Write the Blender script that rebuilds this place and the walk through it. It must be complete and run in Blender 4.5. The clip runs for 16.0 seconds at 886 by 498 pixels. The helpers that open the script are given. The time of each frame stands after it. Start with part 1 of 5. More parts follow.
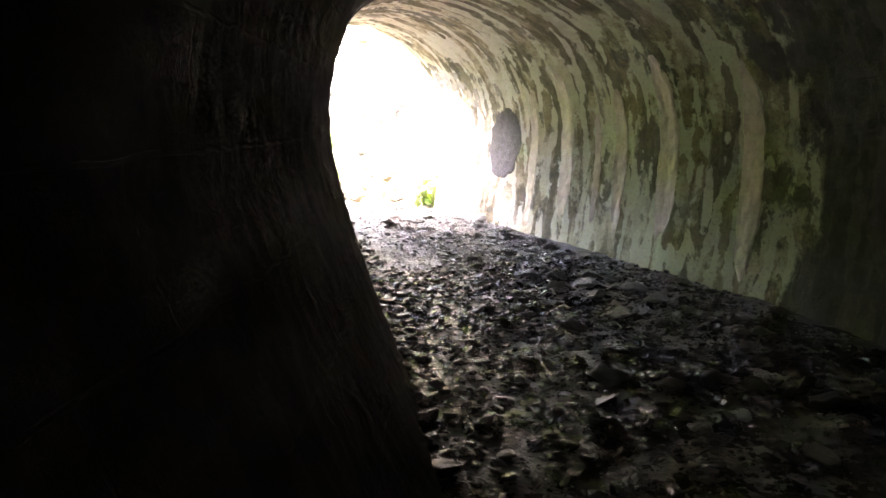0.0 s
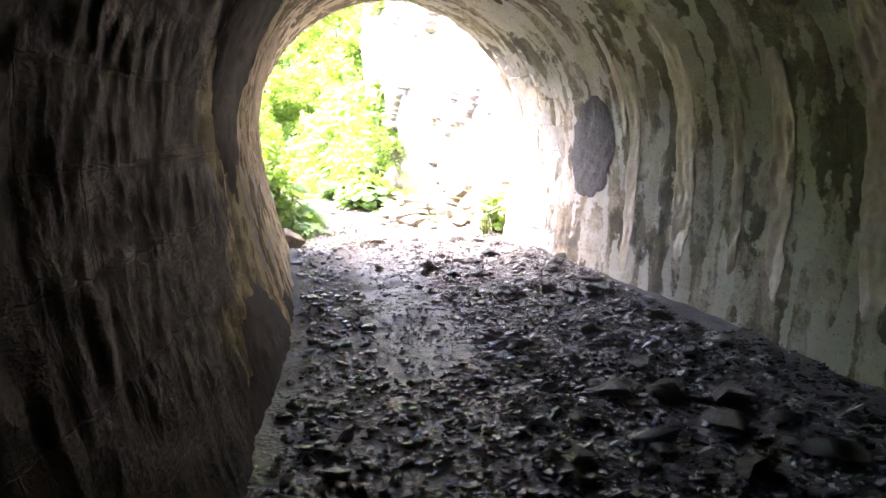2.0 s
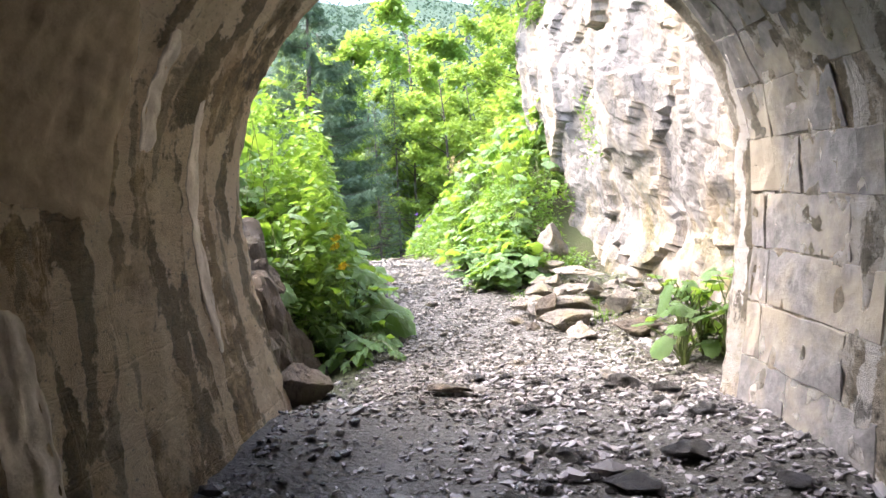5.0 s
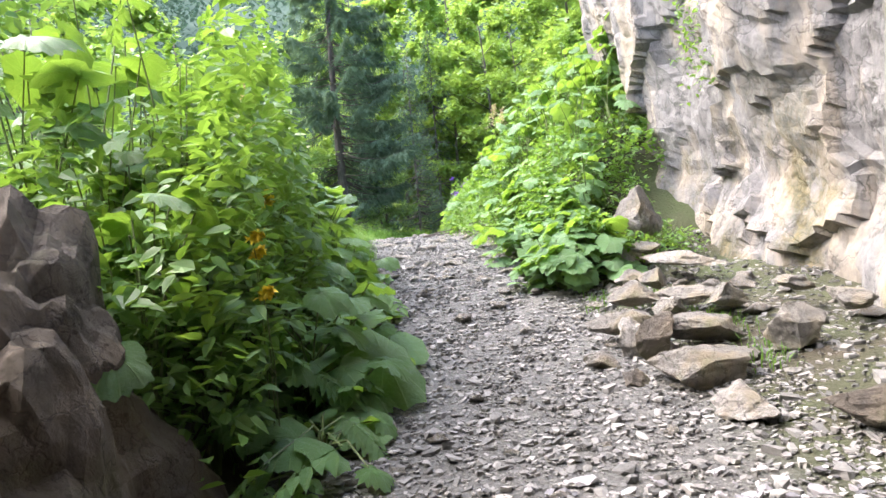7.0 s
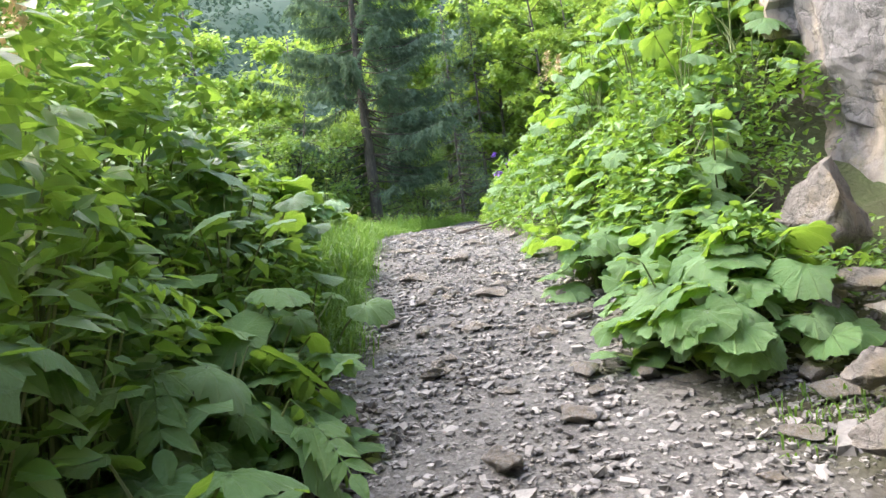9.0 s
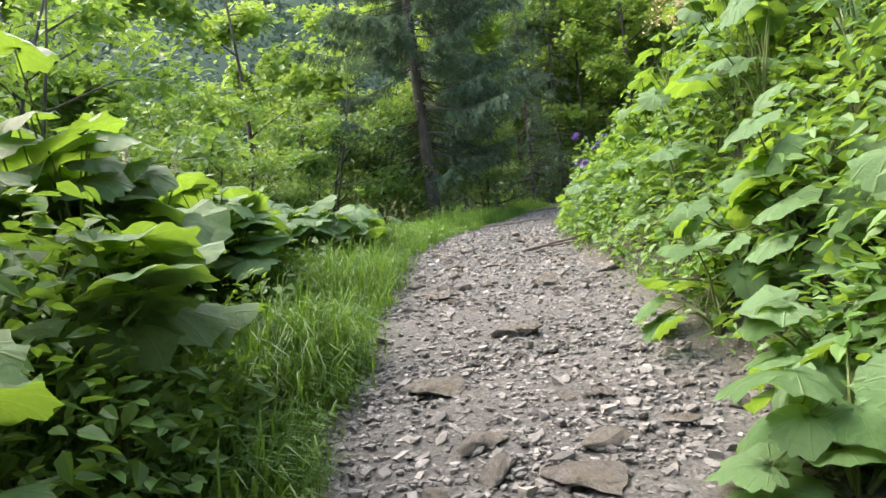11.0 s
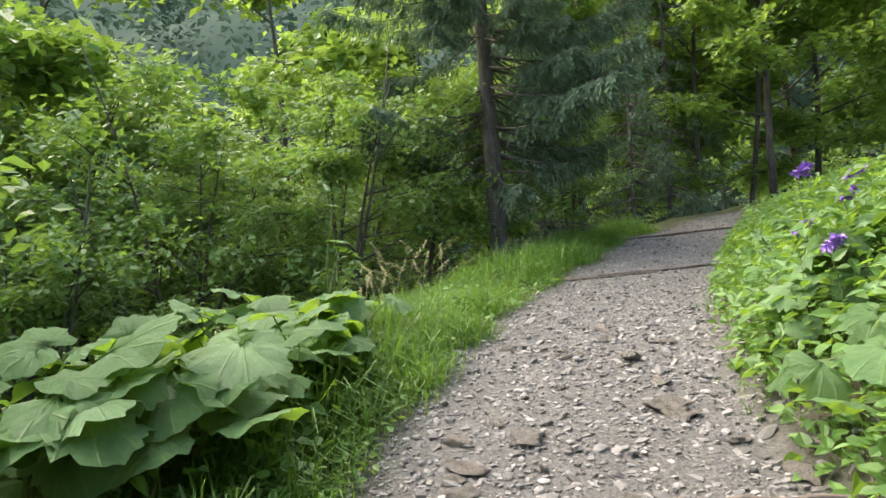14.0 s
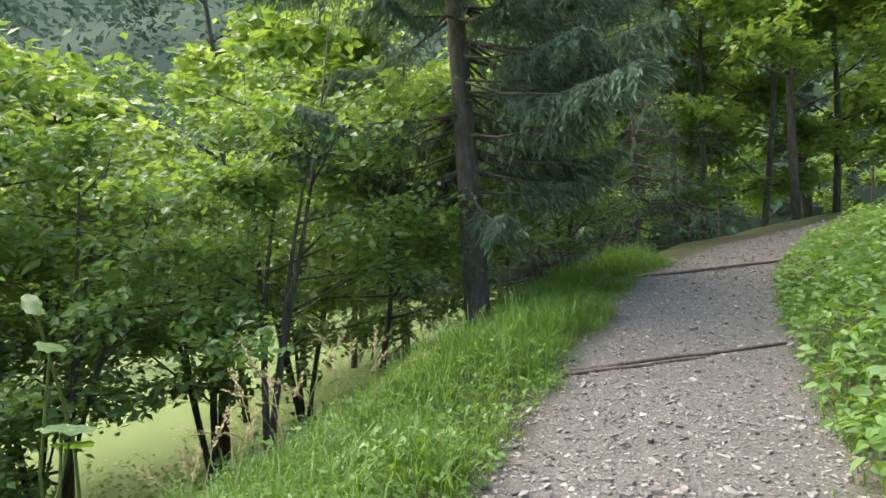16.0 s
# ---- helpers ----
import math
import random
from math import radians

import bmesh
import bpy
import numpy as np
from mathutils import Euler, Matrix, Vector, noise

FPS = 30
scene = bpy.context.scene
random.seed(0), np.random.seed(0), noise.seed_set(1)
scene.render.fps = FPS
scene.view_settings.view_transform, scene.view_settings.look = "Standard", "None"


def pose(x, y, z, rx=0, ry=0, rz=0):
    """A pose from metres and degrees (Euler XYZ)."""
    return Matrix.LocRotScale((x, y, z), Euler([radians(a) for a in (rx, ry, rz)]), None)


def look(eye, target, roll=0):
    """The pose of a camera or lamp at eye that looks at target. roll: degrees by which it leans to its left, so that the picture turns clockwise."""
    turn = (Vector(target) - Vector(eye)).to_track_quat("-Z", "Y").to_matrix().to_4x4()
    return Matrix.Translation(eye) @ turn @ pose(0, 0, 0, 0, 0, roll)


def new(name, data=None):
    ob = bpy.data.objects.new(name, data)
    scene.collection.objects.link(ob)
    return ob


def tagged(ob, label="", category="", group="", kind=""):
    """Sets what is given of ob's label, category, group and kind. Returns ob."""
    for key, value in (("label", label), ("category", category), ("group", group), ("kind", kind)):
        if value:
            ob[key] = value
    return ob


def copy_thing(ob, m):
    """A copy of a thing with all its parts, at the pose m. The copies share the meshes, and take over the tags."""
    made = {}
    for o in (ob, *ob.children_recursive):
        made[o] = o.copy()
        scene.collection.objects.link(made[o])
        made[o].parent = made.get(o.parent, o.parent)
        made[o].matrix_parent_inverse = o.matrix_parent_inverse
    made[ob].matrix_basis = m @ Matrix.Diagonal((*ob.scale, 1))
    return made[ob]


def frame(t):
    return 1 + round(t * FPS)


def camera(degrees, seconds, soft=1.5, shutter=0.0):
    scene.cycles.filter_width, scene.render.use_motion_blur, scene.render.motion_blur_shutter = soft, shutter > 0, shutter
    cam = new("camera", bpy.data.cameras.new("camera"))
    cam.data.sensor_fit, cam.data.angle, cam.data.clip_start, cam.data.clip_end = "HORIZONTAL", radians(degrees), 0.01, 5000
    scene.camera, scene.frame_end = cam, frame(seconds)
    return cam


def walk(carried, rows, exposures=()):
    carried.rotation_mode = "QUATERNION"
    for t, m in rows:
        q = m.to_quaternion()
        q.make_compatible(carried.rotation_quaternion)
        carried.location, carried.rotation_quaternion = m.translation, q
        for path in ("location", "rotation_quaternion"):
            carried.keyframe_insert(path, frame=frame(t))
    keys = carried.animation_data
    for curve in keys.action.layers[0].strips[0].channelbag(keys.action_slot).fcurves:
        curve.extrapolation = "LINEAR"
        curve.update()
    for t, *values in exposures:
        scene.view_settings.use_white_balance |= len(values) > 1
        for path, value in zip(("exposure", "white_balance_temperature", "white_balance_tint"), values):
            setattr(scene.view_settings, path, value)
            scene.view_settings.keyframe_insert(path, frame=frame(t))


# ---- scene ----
cam = camera(69.7, 16.0)
METRES, EYE, TILT, LEAN, TURN = 22.0, 1.4, -2.0, 0.0, 0.0
ROWS = [
    (0.0, 0.0, 0.0, 0.0, 0.0, 0.0, -0.0),
    (0.5, 0.009, 0.0297, 0.0078, 6.56, 0.22, 0.42),
    (1.0, 0.0174, 0.0621, 0.0126, 6.36, 0.28, 0.03),
    (1.5, 0.0222, 0.0932, 0.0187, 8.93, -0.06, 0.91),
    (2.0, 0.0272, 0.1254, 0.0238, 10.64, 0.31, 1.25),
    (2.5, 0.0362, 0.1573, 0.0279, 14.52, -0.66, 1.52),
    (3.0, 0.0345, 0.1874, 0.034, 20.79, 0.14, 2.64),
    (3.5, 0.0352, 0.2197, 0.0391, 24.57, 0.7, 2.62),
    (4.0, 0.0286, 0.2498, 0.0467, 29.65, 3.54, 2.51),
    (4.5, 0.023, 0.2801, 0.0517, 29.39, 5.04, 2.28),
    (7.0, -0.0412, 0.4213, 0.0746, 34.25, 1.83, 3.86),
    (7.5, -0.0553, 0.4436, 0.0773, 35.19, 1.0, 5.12),
    (8.0, -0.072, 0.4727, 0.0823, 37.26, 0.77, 5.51),
    (10.5, -0.1536, 0.6, 0.1093, 41.28, -2.05, 5.0),
    (11.0, -0.1716, 0.6223, 0.1154, 45.25, -1.82, 5.65),
    (11.5, -0.1925, 0.6447, 0.1229, 46.54, -1.64, 5.11),
    (12.0, -0.2123, 0.6656, 0.1317, 49.06, -1.66, 5.01),
    (12.5, -0.2361, 0.6841, 0.1362, 48.85, -1.81, 4.75),
    (13.0, -0.2564, 0.7043, 0.14, 53.8, -1.8, 4.61),
    (13.5, -0.275, 0.7306, 0.1427, 53.69, -1.76, 4.8),
    (14.0, -0.2918, 0.7578, 0.1487, 52.3, -2.61, 2.67),
    (14.5, -0.3109, 0.7766, 0.1529, 52.22, -2.28, 2.77),
    (15.0, -0.3321, 0.7947, 0.1594, 52.08, -2.13, 2.33),
    (15.5, -0.3537, 0.8185, 0.1638, 52.11, -2.25, 2.54),
    (16.0, -0.3754, 0.8422, 0.1696, 50.86, -2.71, 2.23),
]
EXPOSE = [(0.0, 6.55, 7600, 26), (0.5, 6.15, 7300, 24), (1.0, 5.95, 7200, 25), (1.5, 5.7, 7100, 26), (2.0, 5.5, 7100, 28), (2.5, 5.1, 7000, 28), (3.0, 4.75, 7000, 26), (3.5, 4.4, 7000, 24), (4.0, 3.9, 7000, 22), (4.5, 3.65, 6900, 20),
          (7.0, 3.0, 6500, 15), (8.0, 2.98, 6550, 15), (10.5, 2.42, 7050, 13), (13.0, 2.32, 7400, 12), (16.0, 2.42, 7350, 11)]
walk(cam, [(t, pose(0, 0, EYE, TILT, LEAN, TURN) @ pose(METRES * x, METRES * y, METRES * z, 90 + pitch, roll, yaw)) for t, x, y, z, yaw, pitch, roll in ROWS], EXPOSE)

# ---- world and sun ----
world = bpy.data.worlds.new("sky")
scene.world = world
world.use_nodes = True
wn = world.node_tree
sky = wn.nodes.new("ShaderNodeTexSky")
sky.sky_type = "NISHITA"
sky.sun_disc = False
sky.sun_elevation = radians(50)
sky.sun_rotation = radians(250)
sky.dust_density = 3.0
wn.links.new(sky.outputs[0], wn.nodes["Background"].inputs[0])
wn.nodes["Background"].inputs[1].default_value = 0.15
sun = new("sun", bpy.data.lights.new("sun", "SUN"))
sun.data.energy = 1.4
sun.data.angle = radians(75)
sun.data.color = (1.0, 0.96, 0.9)
sun.matrix_world = look((-25, -9, 36), (0, 0, 0))


# ---- material kit ----
def mat(name, rough=0.8):
    m = bpy.data.materials.new(name)
    m.use_nodes = True
    nt = m.node_tree
    b = nt.nodes["Principled BSDF"]
    b.inputs["Roughness"].default_value = rough
    return m, nt, b


def nd(nt, kind, **vals):
    n = nt.nodes.new(kind)
    for k, v in vals.items():
        n.inputs[k.replace("_", " ")].default_value = v
    return n


def ramp(nt, src, stops):
    r = nt.nodes.new("ShaderNodeValToRGB")
    e = r.color_ramp.elements
    while len(e) < len(stops):
        e.new(0.5)
    for el, (p, c) in zip(e, stops):
        el.position = p
        el.color = (*c, 1) if len(c) == 3 else c
    nt.links.new(src, r.inputs[0])
    return r.outputs[0]


def mixc(nt, fac, a, b, mode="MIX"):
    m = nt.nodes.new("ShaderNodeMix")
    m.data_type = "RGBA"
    m.blend_type = mode
    for sock, v in ((m.inputs[0], fac), (m.inputs[6], a), (m.inputs[7], b)):
        if hasattr(v, "links"):
            nt.links.new(v, sock)
        elif isinstance(v, (int, float)):
            sock.default_value = v
        else:
            sock.default_value = (*v, 1)
    return m.outputs[2]


def noise_tex(nt, coord, scale, detail=6.0, rough=0.6, stretch=None):
    src = coord
    if stretch:
        mp = nt.nodes.new("ShaderNodeMapping")
        mp.inputs["Scale"].default_value = stretch
        nt.links.new(coord, mp.inputs[0])
        src = mp.outputs[0]
    n = nd(nt, "ShaderNodeTexNoise", Scale=scale, Detail=detail, Roughness=rough)
    nt.links.new(src, n.inputs["Vector"])
    return n.outputs[0]


def bump(nt, b, height, strength=0.5, dist=0.02):
    bp = nd(nt, "ShaderNodeBump", Strength=strength, Distance=dist)
    nt.links.new(height, bp.inputs["Height"])
    nt.links.new(bp.outputs[0], b.inputs["Normal"])


def coords(nt, which="Object"):
    return nt.nodes.new("ShaderNodeTexCoord").outputs[which]


def leaf_material(name, col, dark, light, through_col, shine=0.45, island=False):
    m, nt, b = mat(name, shine)
    if island:
        rnd = nt.nodes.new("ShaderNodeNewGeometry").outputs["Random Per Island"]
    else:
        rnd = nt.nodes.new("ShaderNodeObjectInfo").outputs["Random"]
    c = ramp(nt, rnd, [(0.0, dark), (0.5, col), (1.0, light)])
    co = coords(nt)
    n = noise_tex(nt, co, 9.0, 4)
    c2 = mixc(nt, ramp(nt, n, [(0.35, (0, 0, 0)), (0.75, (0.5, 0.5, 0.5))]), c, light)
    nt.links.new(c2, b.inputs["Base Color"])
    b.inputs["Specular IOR Level"].default_value = 0.4
    if island:
        bump(nt, b, noise_tex(nt, co, 40.0, 3), 0.3, 0.01)
    else:
        # pale veins that fan out from the stalk, and a few brown spots
        rad = nt.nodes.new("ShaderNodeTexGradient")
        rad.gradient_type = "RADIAL"
        nt.links.new(co, rad.inputs[0])
        mul = nt.nodes.new("ShaderNodeMath")
        mul.operation = "MULTIPLY"
        mul.inputs[1].default_value = 13.0
        nt.links.new(rad.outputs[1], mul.inputs[0])
        tri = nt.nodes.new("ShaderNodeMath")
        tri.operation = "PINGPONG"
        tri.inputs[1].default_value = 0.5
        nt.links.new(mul.outputs[0], tri.inputs[0])
        vein = ramp(nt, tri.outputs[0], [(0.0, (1, 1, 1)), (0.07, (0, 0, 0))])
        web = noise_tex(nt, co, 7.0, 6, 0.7)
        c2 = mixc(nt, mixc(nt, 0.6, (0, 0, 0), vein), c2, (0.24, 0.34, 0.14))
        c2 = mixc(nt, ramp(nt, web, [(0.68, (0, 0, 0)), (0.72, (0.8, 0.8, 0.8))]), c2, (0.12, 0.09, 0.04))
        nt.links.new(c2, b.inputs["Base Color"])
        bump(nt, b, mixc(nt, 0.25, web, vein), 0.6, 0.06)
    tr = nd(nt, "ShaderNodeBsdfTranslucent")
    tc = mixc(nt, rnd, through_col, [v * 0.7 for v in through_col])
    nt.links.new(tc, tr.inputs[0])
    mx = nd(nt, "ShaderNodeMixShader", Fac=0.38)
    out = nt.nodes["Material Output"]
    nt.links.new(b.outputs[0], mx.inputs[1])
    nt.links.new(tr.outputs[0], mx.inputs[2])
    nt.links.new(mx.outputs[0], out.inputs[0])
    return m


def rock_material(name, base, dark, rust, scale=1.0, moss=0.0):
    m, nt, b = mat(name, 0.85)
    co = coords(nt)
    n1 = noise_tex(nt, co, 1.1 * scale, 8, 0.65)
    n2 = noise_tex(nt, co, 6.0 * scale, 10, 0.75, (1, 1, 0.6))
    n3 = noise_tex(nt, co, 1.2 * scale, 5, 0.6, (1.4, 1.4, 0.4))
    c = ramp(nt, n2, [(0.3, dark), (0.48, base), (0.7, [min(1, v * 1.3) for v in base])])
    c = mixc(nt, ramp(nt, n3, [(0.46, (0, 0, 0)), (0.6, (0.75, 0.75, 0.75))]), c, rust)
    c = mixc(nt, ramp(nt, n1, [(0.36, (0.7, 0.7, 0.7)), (0.48, (0, 0, 0))]), c, [v * 0.55 for v in base])
    if moss:
        c = mixc(nt, ramp(nt, n1, [(0.55, (0, 0, 0)), (0.7, (moss, moss, moss))]), c, (0.09, 0.11, 0.03))
    cr = nd(nt, "ShaderNodeTexVoronoi", Scale=1.5 * scale)
    cr.feature = "DISTANCE_TO_EDGE"
    wob = nt.nodes.new("ShaderNodeVectorMath")
    wob.operation = "MULTIPLY_ADD"
    wn_ = nd(nt, "ShaderNodeTexNoise", Scale=3.0 * scale, Detail=5.0)
    nt.links.new(co, wn_.inputs["Vector"])
    nt.links.new(wn_.outputs["Color"], wob.inputs[0])
    wob.inputs[1].default_value = (0.9 / scale, 0.9 / scale, 1.6 / scale)
    nt.links.new(co, wob.inputs[2])
    nt.links.new(wob.outputs[0], cr.inputs["Vector"])
    crack = ramp(nt, cr.outputs["Distance"], [(0.0, (0, 0, 0)), (0.035, (1, 1, 1))])
    c = mixc(nt, mixc(nt, 0.5, (1, 1, 1), crack), [v * 0.5 for v in dark], c)
    nt.links.new(c, b.inputs["Base Color"])
    bump(nt, b, mixc(nt, 0.10, n2, crack), 1.0, 0.06)
    return m


# ---- mesh kit ----
def mesh_object(name, verts, faces, material, parent=None, smooth=True):
    me = bpy.data.meshes.new(name)
    me.from_pydata([tuple(v) for v in verts], [], faces)
    me.materials.append(material)
    if smooth:
        me.polygons.foreach_set("use_smooth", [True] * len(me.polygons))
    ob = new(name, me)
    if parent:
        ob.parent = parent
    return ob


def shared(name, me, m, parent=None):
    ob = new(name, me)
    ob.parent = parent
    ob.matrix_basis = m
    return ob


def grid_faces(nu, nv):
    i = np.arange((nu - 1) * (nv - 1))
    r, c = i // (nv - 1), i % (nv - 1)
    a = r * nv + c
    return np.stack([a, a + nv, a + nv + 1, a + 1], 1).tolist()


def tube(verts, faces, pts, radii, sides=7):
    """Adds a tapered tube along pts to the lists."""
    pts = [Vector(p) for p in pts]
    base = len(verts)
    for i, p in enumerate(pts):
        d = (pts[min(i + 1, len(pts) - 1)] - pts[max(i - 1, 0)]).normalized()
        u = d.orthogonal().normalized()
        if abs(d.z) < 0.95:
            u = d.cross(Vector((0, 0, 1))).normalized()
        else:
            u = d.cross(Vector((1, 0, 0))).normalized()
        w = d.cross(u)
        for k in range(sides):
            a = 2 * math.pi * k / sides
            verts.append(p + (u * math.cos(a) + w * math.sin(a)) * float(radii[i]))
    for i in range(len(pts) - 1):
        for k in range(sides):
            a, b = base + i * sides + k, base + i * sides + (k + 1) % sides
            faces.append((a, b, b + sides, a + sides))
    faces.append(tuple(base + k for k in range(sides))[::-1])
    faces.append(tuple(base + (len(pts) - 1) * sides + k for k in range(sides)))


def leaf_cloud(rng, centres, size, tilt=0.5, aspect=0.62, axis=None, ovate=False):
    """Many small leaves folded along the midrib, as vertices and faces; ovate ones have a pointed oval outline."""
    n = len(centres)
    yaw = rng.uniform(0, 2 * math.pi, n)
    if axis is None:
        f = np.stack([np.cos(yaw), np.sin(yaw), rng.normal(-0.25, tilt, n)], 1)
    else:
        f = axis + rng.normal(0, tilt, (n, 3))
    f /= np.linalg.norm(f, axis=1)[:, None]
    up = np.stack([rng.normal(0, 0.45, n), rng.normal(0, 0.45, n), np.ones(n)], 1)
    s = np.cross(f, up)
    s /= np.linalg.norm(s, axis=1)[:, None] + 1e-9
    nrm = np.cross(s, f)
    L = size * rng.uniform(0.6, 1.3, n)[:, None]
    W = L * aspect * 0.5
    c = np.asarray(centres)
    fold = 0.22 * W
    if ovate:
        v = np.stack([c, c + f * L * 0.22 + s * W * 0.9 + nrm * fold, c + f * L * 0.58 + s * W * 0.75 + nrm * fold * 0.6, c + f * L - nrm * fold * 1.2,
                      c + f * L * 0.58 - s * W * 0.75 + nrm * fold * 0.6, c + f * L * 0.22 - s * W * 0.9 + nrm * fold], 1).reshape(-1, 3)
        b = np.arange(n) * 6
        return v, np.concatenate([np.stack([b, b + 1, b + 2, b + 3], 1), np.stack([b, b + 3, b + 4, b + 5], 1)]).tolist()
    v = np.stack([c, c + f * L * 0.45 + s * W + nrm * fold, c + f * L - nrm * fold * 0.5, c + f * L * 0.45 - s * W + nrm * fold], 1).reshape(-1, 3)
    b = np.arange(n) * 4
    return v, np.concatenate([np.stack([b, b + 1, b + 2], 1), np.stack([b, b + 2, b + 3], 1)]).tolist()


# ---- plan: the line of the path, its ground, and the tunnel's axis ----
PATH = [(-1.4, -14.0, -2.1), (0.1, -5.0, -0.75), (0.97, 0.0, 0.0), (1.2, 2.4, 0.36), (0.8, 5.4, 0.76), (0.33, 6.8, 0.97), (-0.2, 8.2, 1.21), (-1.25, 10.4, 1.64), (-2.5, 12.4, 1.9),
        (-3.4, 13.5, 2.08), (-4.25, 14.55, 2.35), (-5.2, 15.6, 2.6), (-6.2, 16.7, 2.78), (-7.2, 17.7, 2.92), (-8.9, 19.6, 3.04), (-9.8, 21.1, 3.08), (-10.9, 23.1, 3.1), (-12.2, 25.7, 3.15),
        (-13.2, 28.0, 3.22), (-13.3, 30.5, 3.4), (-12.2, 34.5, 3.75), (-9.0, 41.0, 4.5)]


def dense(points, step=0.1):
    p = np.array(points)
    seg = np.concatenate([[0], np.cumsum(np.linalg.norm(np.diff(p[:, :2], axis=0), axis=1))])
    s = np.arange(0, seg[-1], step)
    out = np.stack([np.interp(s, seg, p[:, i]) for i in range(3)], 1)
    k = np.ones(15) / 15
    for i in range(3):
        padded = np.concatenate([np.full(7, out[0, i]), out[:, i], np.full(7, out[-1, i])])
        out[7:-7, i] = np.convolve(padded, k, "valid")[7:-7]
    return out, s


LINE, STATION = dense(PATH)
TANG = np.gradient(LINE[:, :2], axis=0)
TANG /= np.linalg.norm(TANG, axis=1)[:, None]


def along(x, y):
    """Station on the path, distance to its right, and the path's height."""
    x, y = np.atleast_1d(np.asarray(x, float)), np.atleast_1d(np.asarray(y, float))
    st, side, zc = np.empty(len(x)), np.empty(len(x)), np.empty(len(x))
    for a in range(0, len(x), 4000):
        b = slice(a, a + 4000)
        d = (x[b, None] - LINE[None, :, 0]) ** 2 + (y[b, None] - LINE[None, :, 1]) ** 2
        i = d.argmin(1)
        dx, dy = x[b] - LINE[i, 0], y[b] - LINE[i, 1]
        side[b] = np.sqrt(d[np.arange(len(i)), i]) * np.sign(dx * TANG[i, 1] - dy * TANG[i, 0] + 1e-9)
        st[b], zc[b] = STATION[i], LINE[i, 2]
    return st, side, zc


def smooth(a, b, x):
    t = np.clip((np.asarray(x, float) - a) / (b - a), 0, 1)
    return t * t * (3 - 2 * t)


def wave(x, y, f, seed):
    r = np.random.RandomState(seed)
    z = np.zeros_like(x)
    for k in range(7):
        a, p = r.uniform(0, 6.28), r.uniform(0, 6.28)
        g = f * r.uniform(0.6, 1.7)
        z = z + np.sin(g * (x * math.cos(a) + y * math.sin(a)) + p)
    return z / 7


S_PORTAL = float(along(-1.25, 10.4)[0][0])   # station of the portal
S_LOG = float(along(-11.08, 23.3)[0][0])     # station of the first water bar


def ground_z(x, y):
    x, y = np.atleast_1d(np.asarray(x, float)), np.atleast_1d(np.asarray(y, float))
    st, d, zc = along(x, y)
    out = smooth(S_PORTAL - 0.2, S_PORTAL + 1.2, st)
    late = smooth(S_PORTAL + 6, S_PORTAL + 10, st)
    left = np.maximum(0, -d - (0.85 + 0.95 * late))
    right = np.maximum(0, d - 0.85)
    fall = -(0.18 * np.minimum(left, 1.5) + 0.55 * np.maximum(0, left - (1.5 - 1.3 * late)))
    fall = np.where(fall < -4.5, -4.5 + 0.12 * (fall + 4.5), fall)
    fall = np.maximum(fall, -9.0)
    bank = smooth(S_PORTAL + 5.0, S_PORTAL + 7.4, st) * (1 - 0.8 * smooth(S_PORTAL + 10.5, S_PORTAL + 13.5, st))
    rise = 0.13 * np.minimum(right, 20) + bank * (0.75 * np.minimum(right, 2.2) + 0.25 * np.clip(right - 2.2, 0, 14))
    bumps = 0.05 * wave(x, y, 2.4, 3) + 0.025 * wave(x, y, 7.0, 4)
    z = zc + out * (fall + rise) + bumps * (0.35 + out * smooth(0.6, 1.4, np.abs(d)))
    z = z + 0.012 * wave(x, y, 21.0, 5) * (np.abs(d) < 3)
    inside = 1 - smooth(S_PORTAL - 0.6, S_PORTAL + 0.6, st)
    z = z + inside * (0.10 * smooth(0.5, 1.3, d) + 0.06 * smooth(0.9, 1.3, -d) - 0.03 * (np.abs(d + 0.45) < 0.4) + 0.02 * wave(x, y, 9.0, 8))
    return z


def gz(x, y):
    return float(ground_z(x, y)[0])


U0, U_END, WALL = -15.0, 5.4, 1.57
SKEW = 0.4   # the mouth's left jamb reaches further out
BEND = ((-30, -8), (-5.4, -6), (-3.0, 2), (-1.5, 8), (0, 15), (2.5, 22), (5.4, 27), (9, 30))


def axis_at(u):
    """Tunnel axis: place and heading at u metres, in a slow double bend; u = 5.4 is the portal."""
    x, y, n = 0.68, 5.36, 60
    for k in range(n):
        h = radians(float(np.interp(u * (k + 0.5) / n, [a for a, _ in BEND], [b_ for _, b_ in BEND])))
        x -= math.sin(h) * u / n
        y += math.cos(h) * u / n
    return x, y, radians(float(np.interp(u, [a for a, _ in BEND], [b_ for _, b_ in BEND])))

# ---- materials ----
M_soil, nt, b = mat("soil_and_gravel", 0.75)
b.inputs["Specular IOR Level"].default_value = 0.45
co = coords(nt)
n1 = noise_tex(nt, co, 55.0, 8, 0.75)
n2 = noise_tex(nt, co, 1.3, 6, 0.6)
vor = nd(nt, "ShaderNodeTexVoronoi", Scale=38.0)
nt.links.new(co, vor.inputs["Vector"])
grey = ramp(nt, n1, [(0.3, (0.05, 0.0485, 0.045)), (0.5, (0.112, 0.109, 0.101)), (0.72, (0.215, 0.209, 0.194))])
col = grey
wet = nt.nodes.new("ShaderNodeAttribute")
wet.attribute_name = "zone"
sep = nt.nodes.new("ShaderNodeSeparateColor")
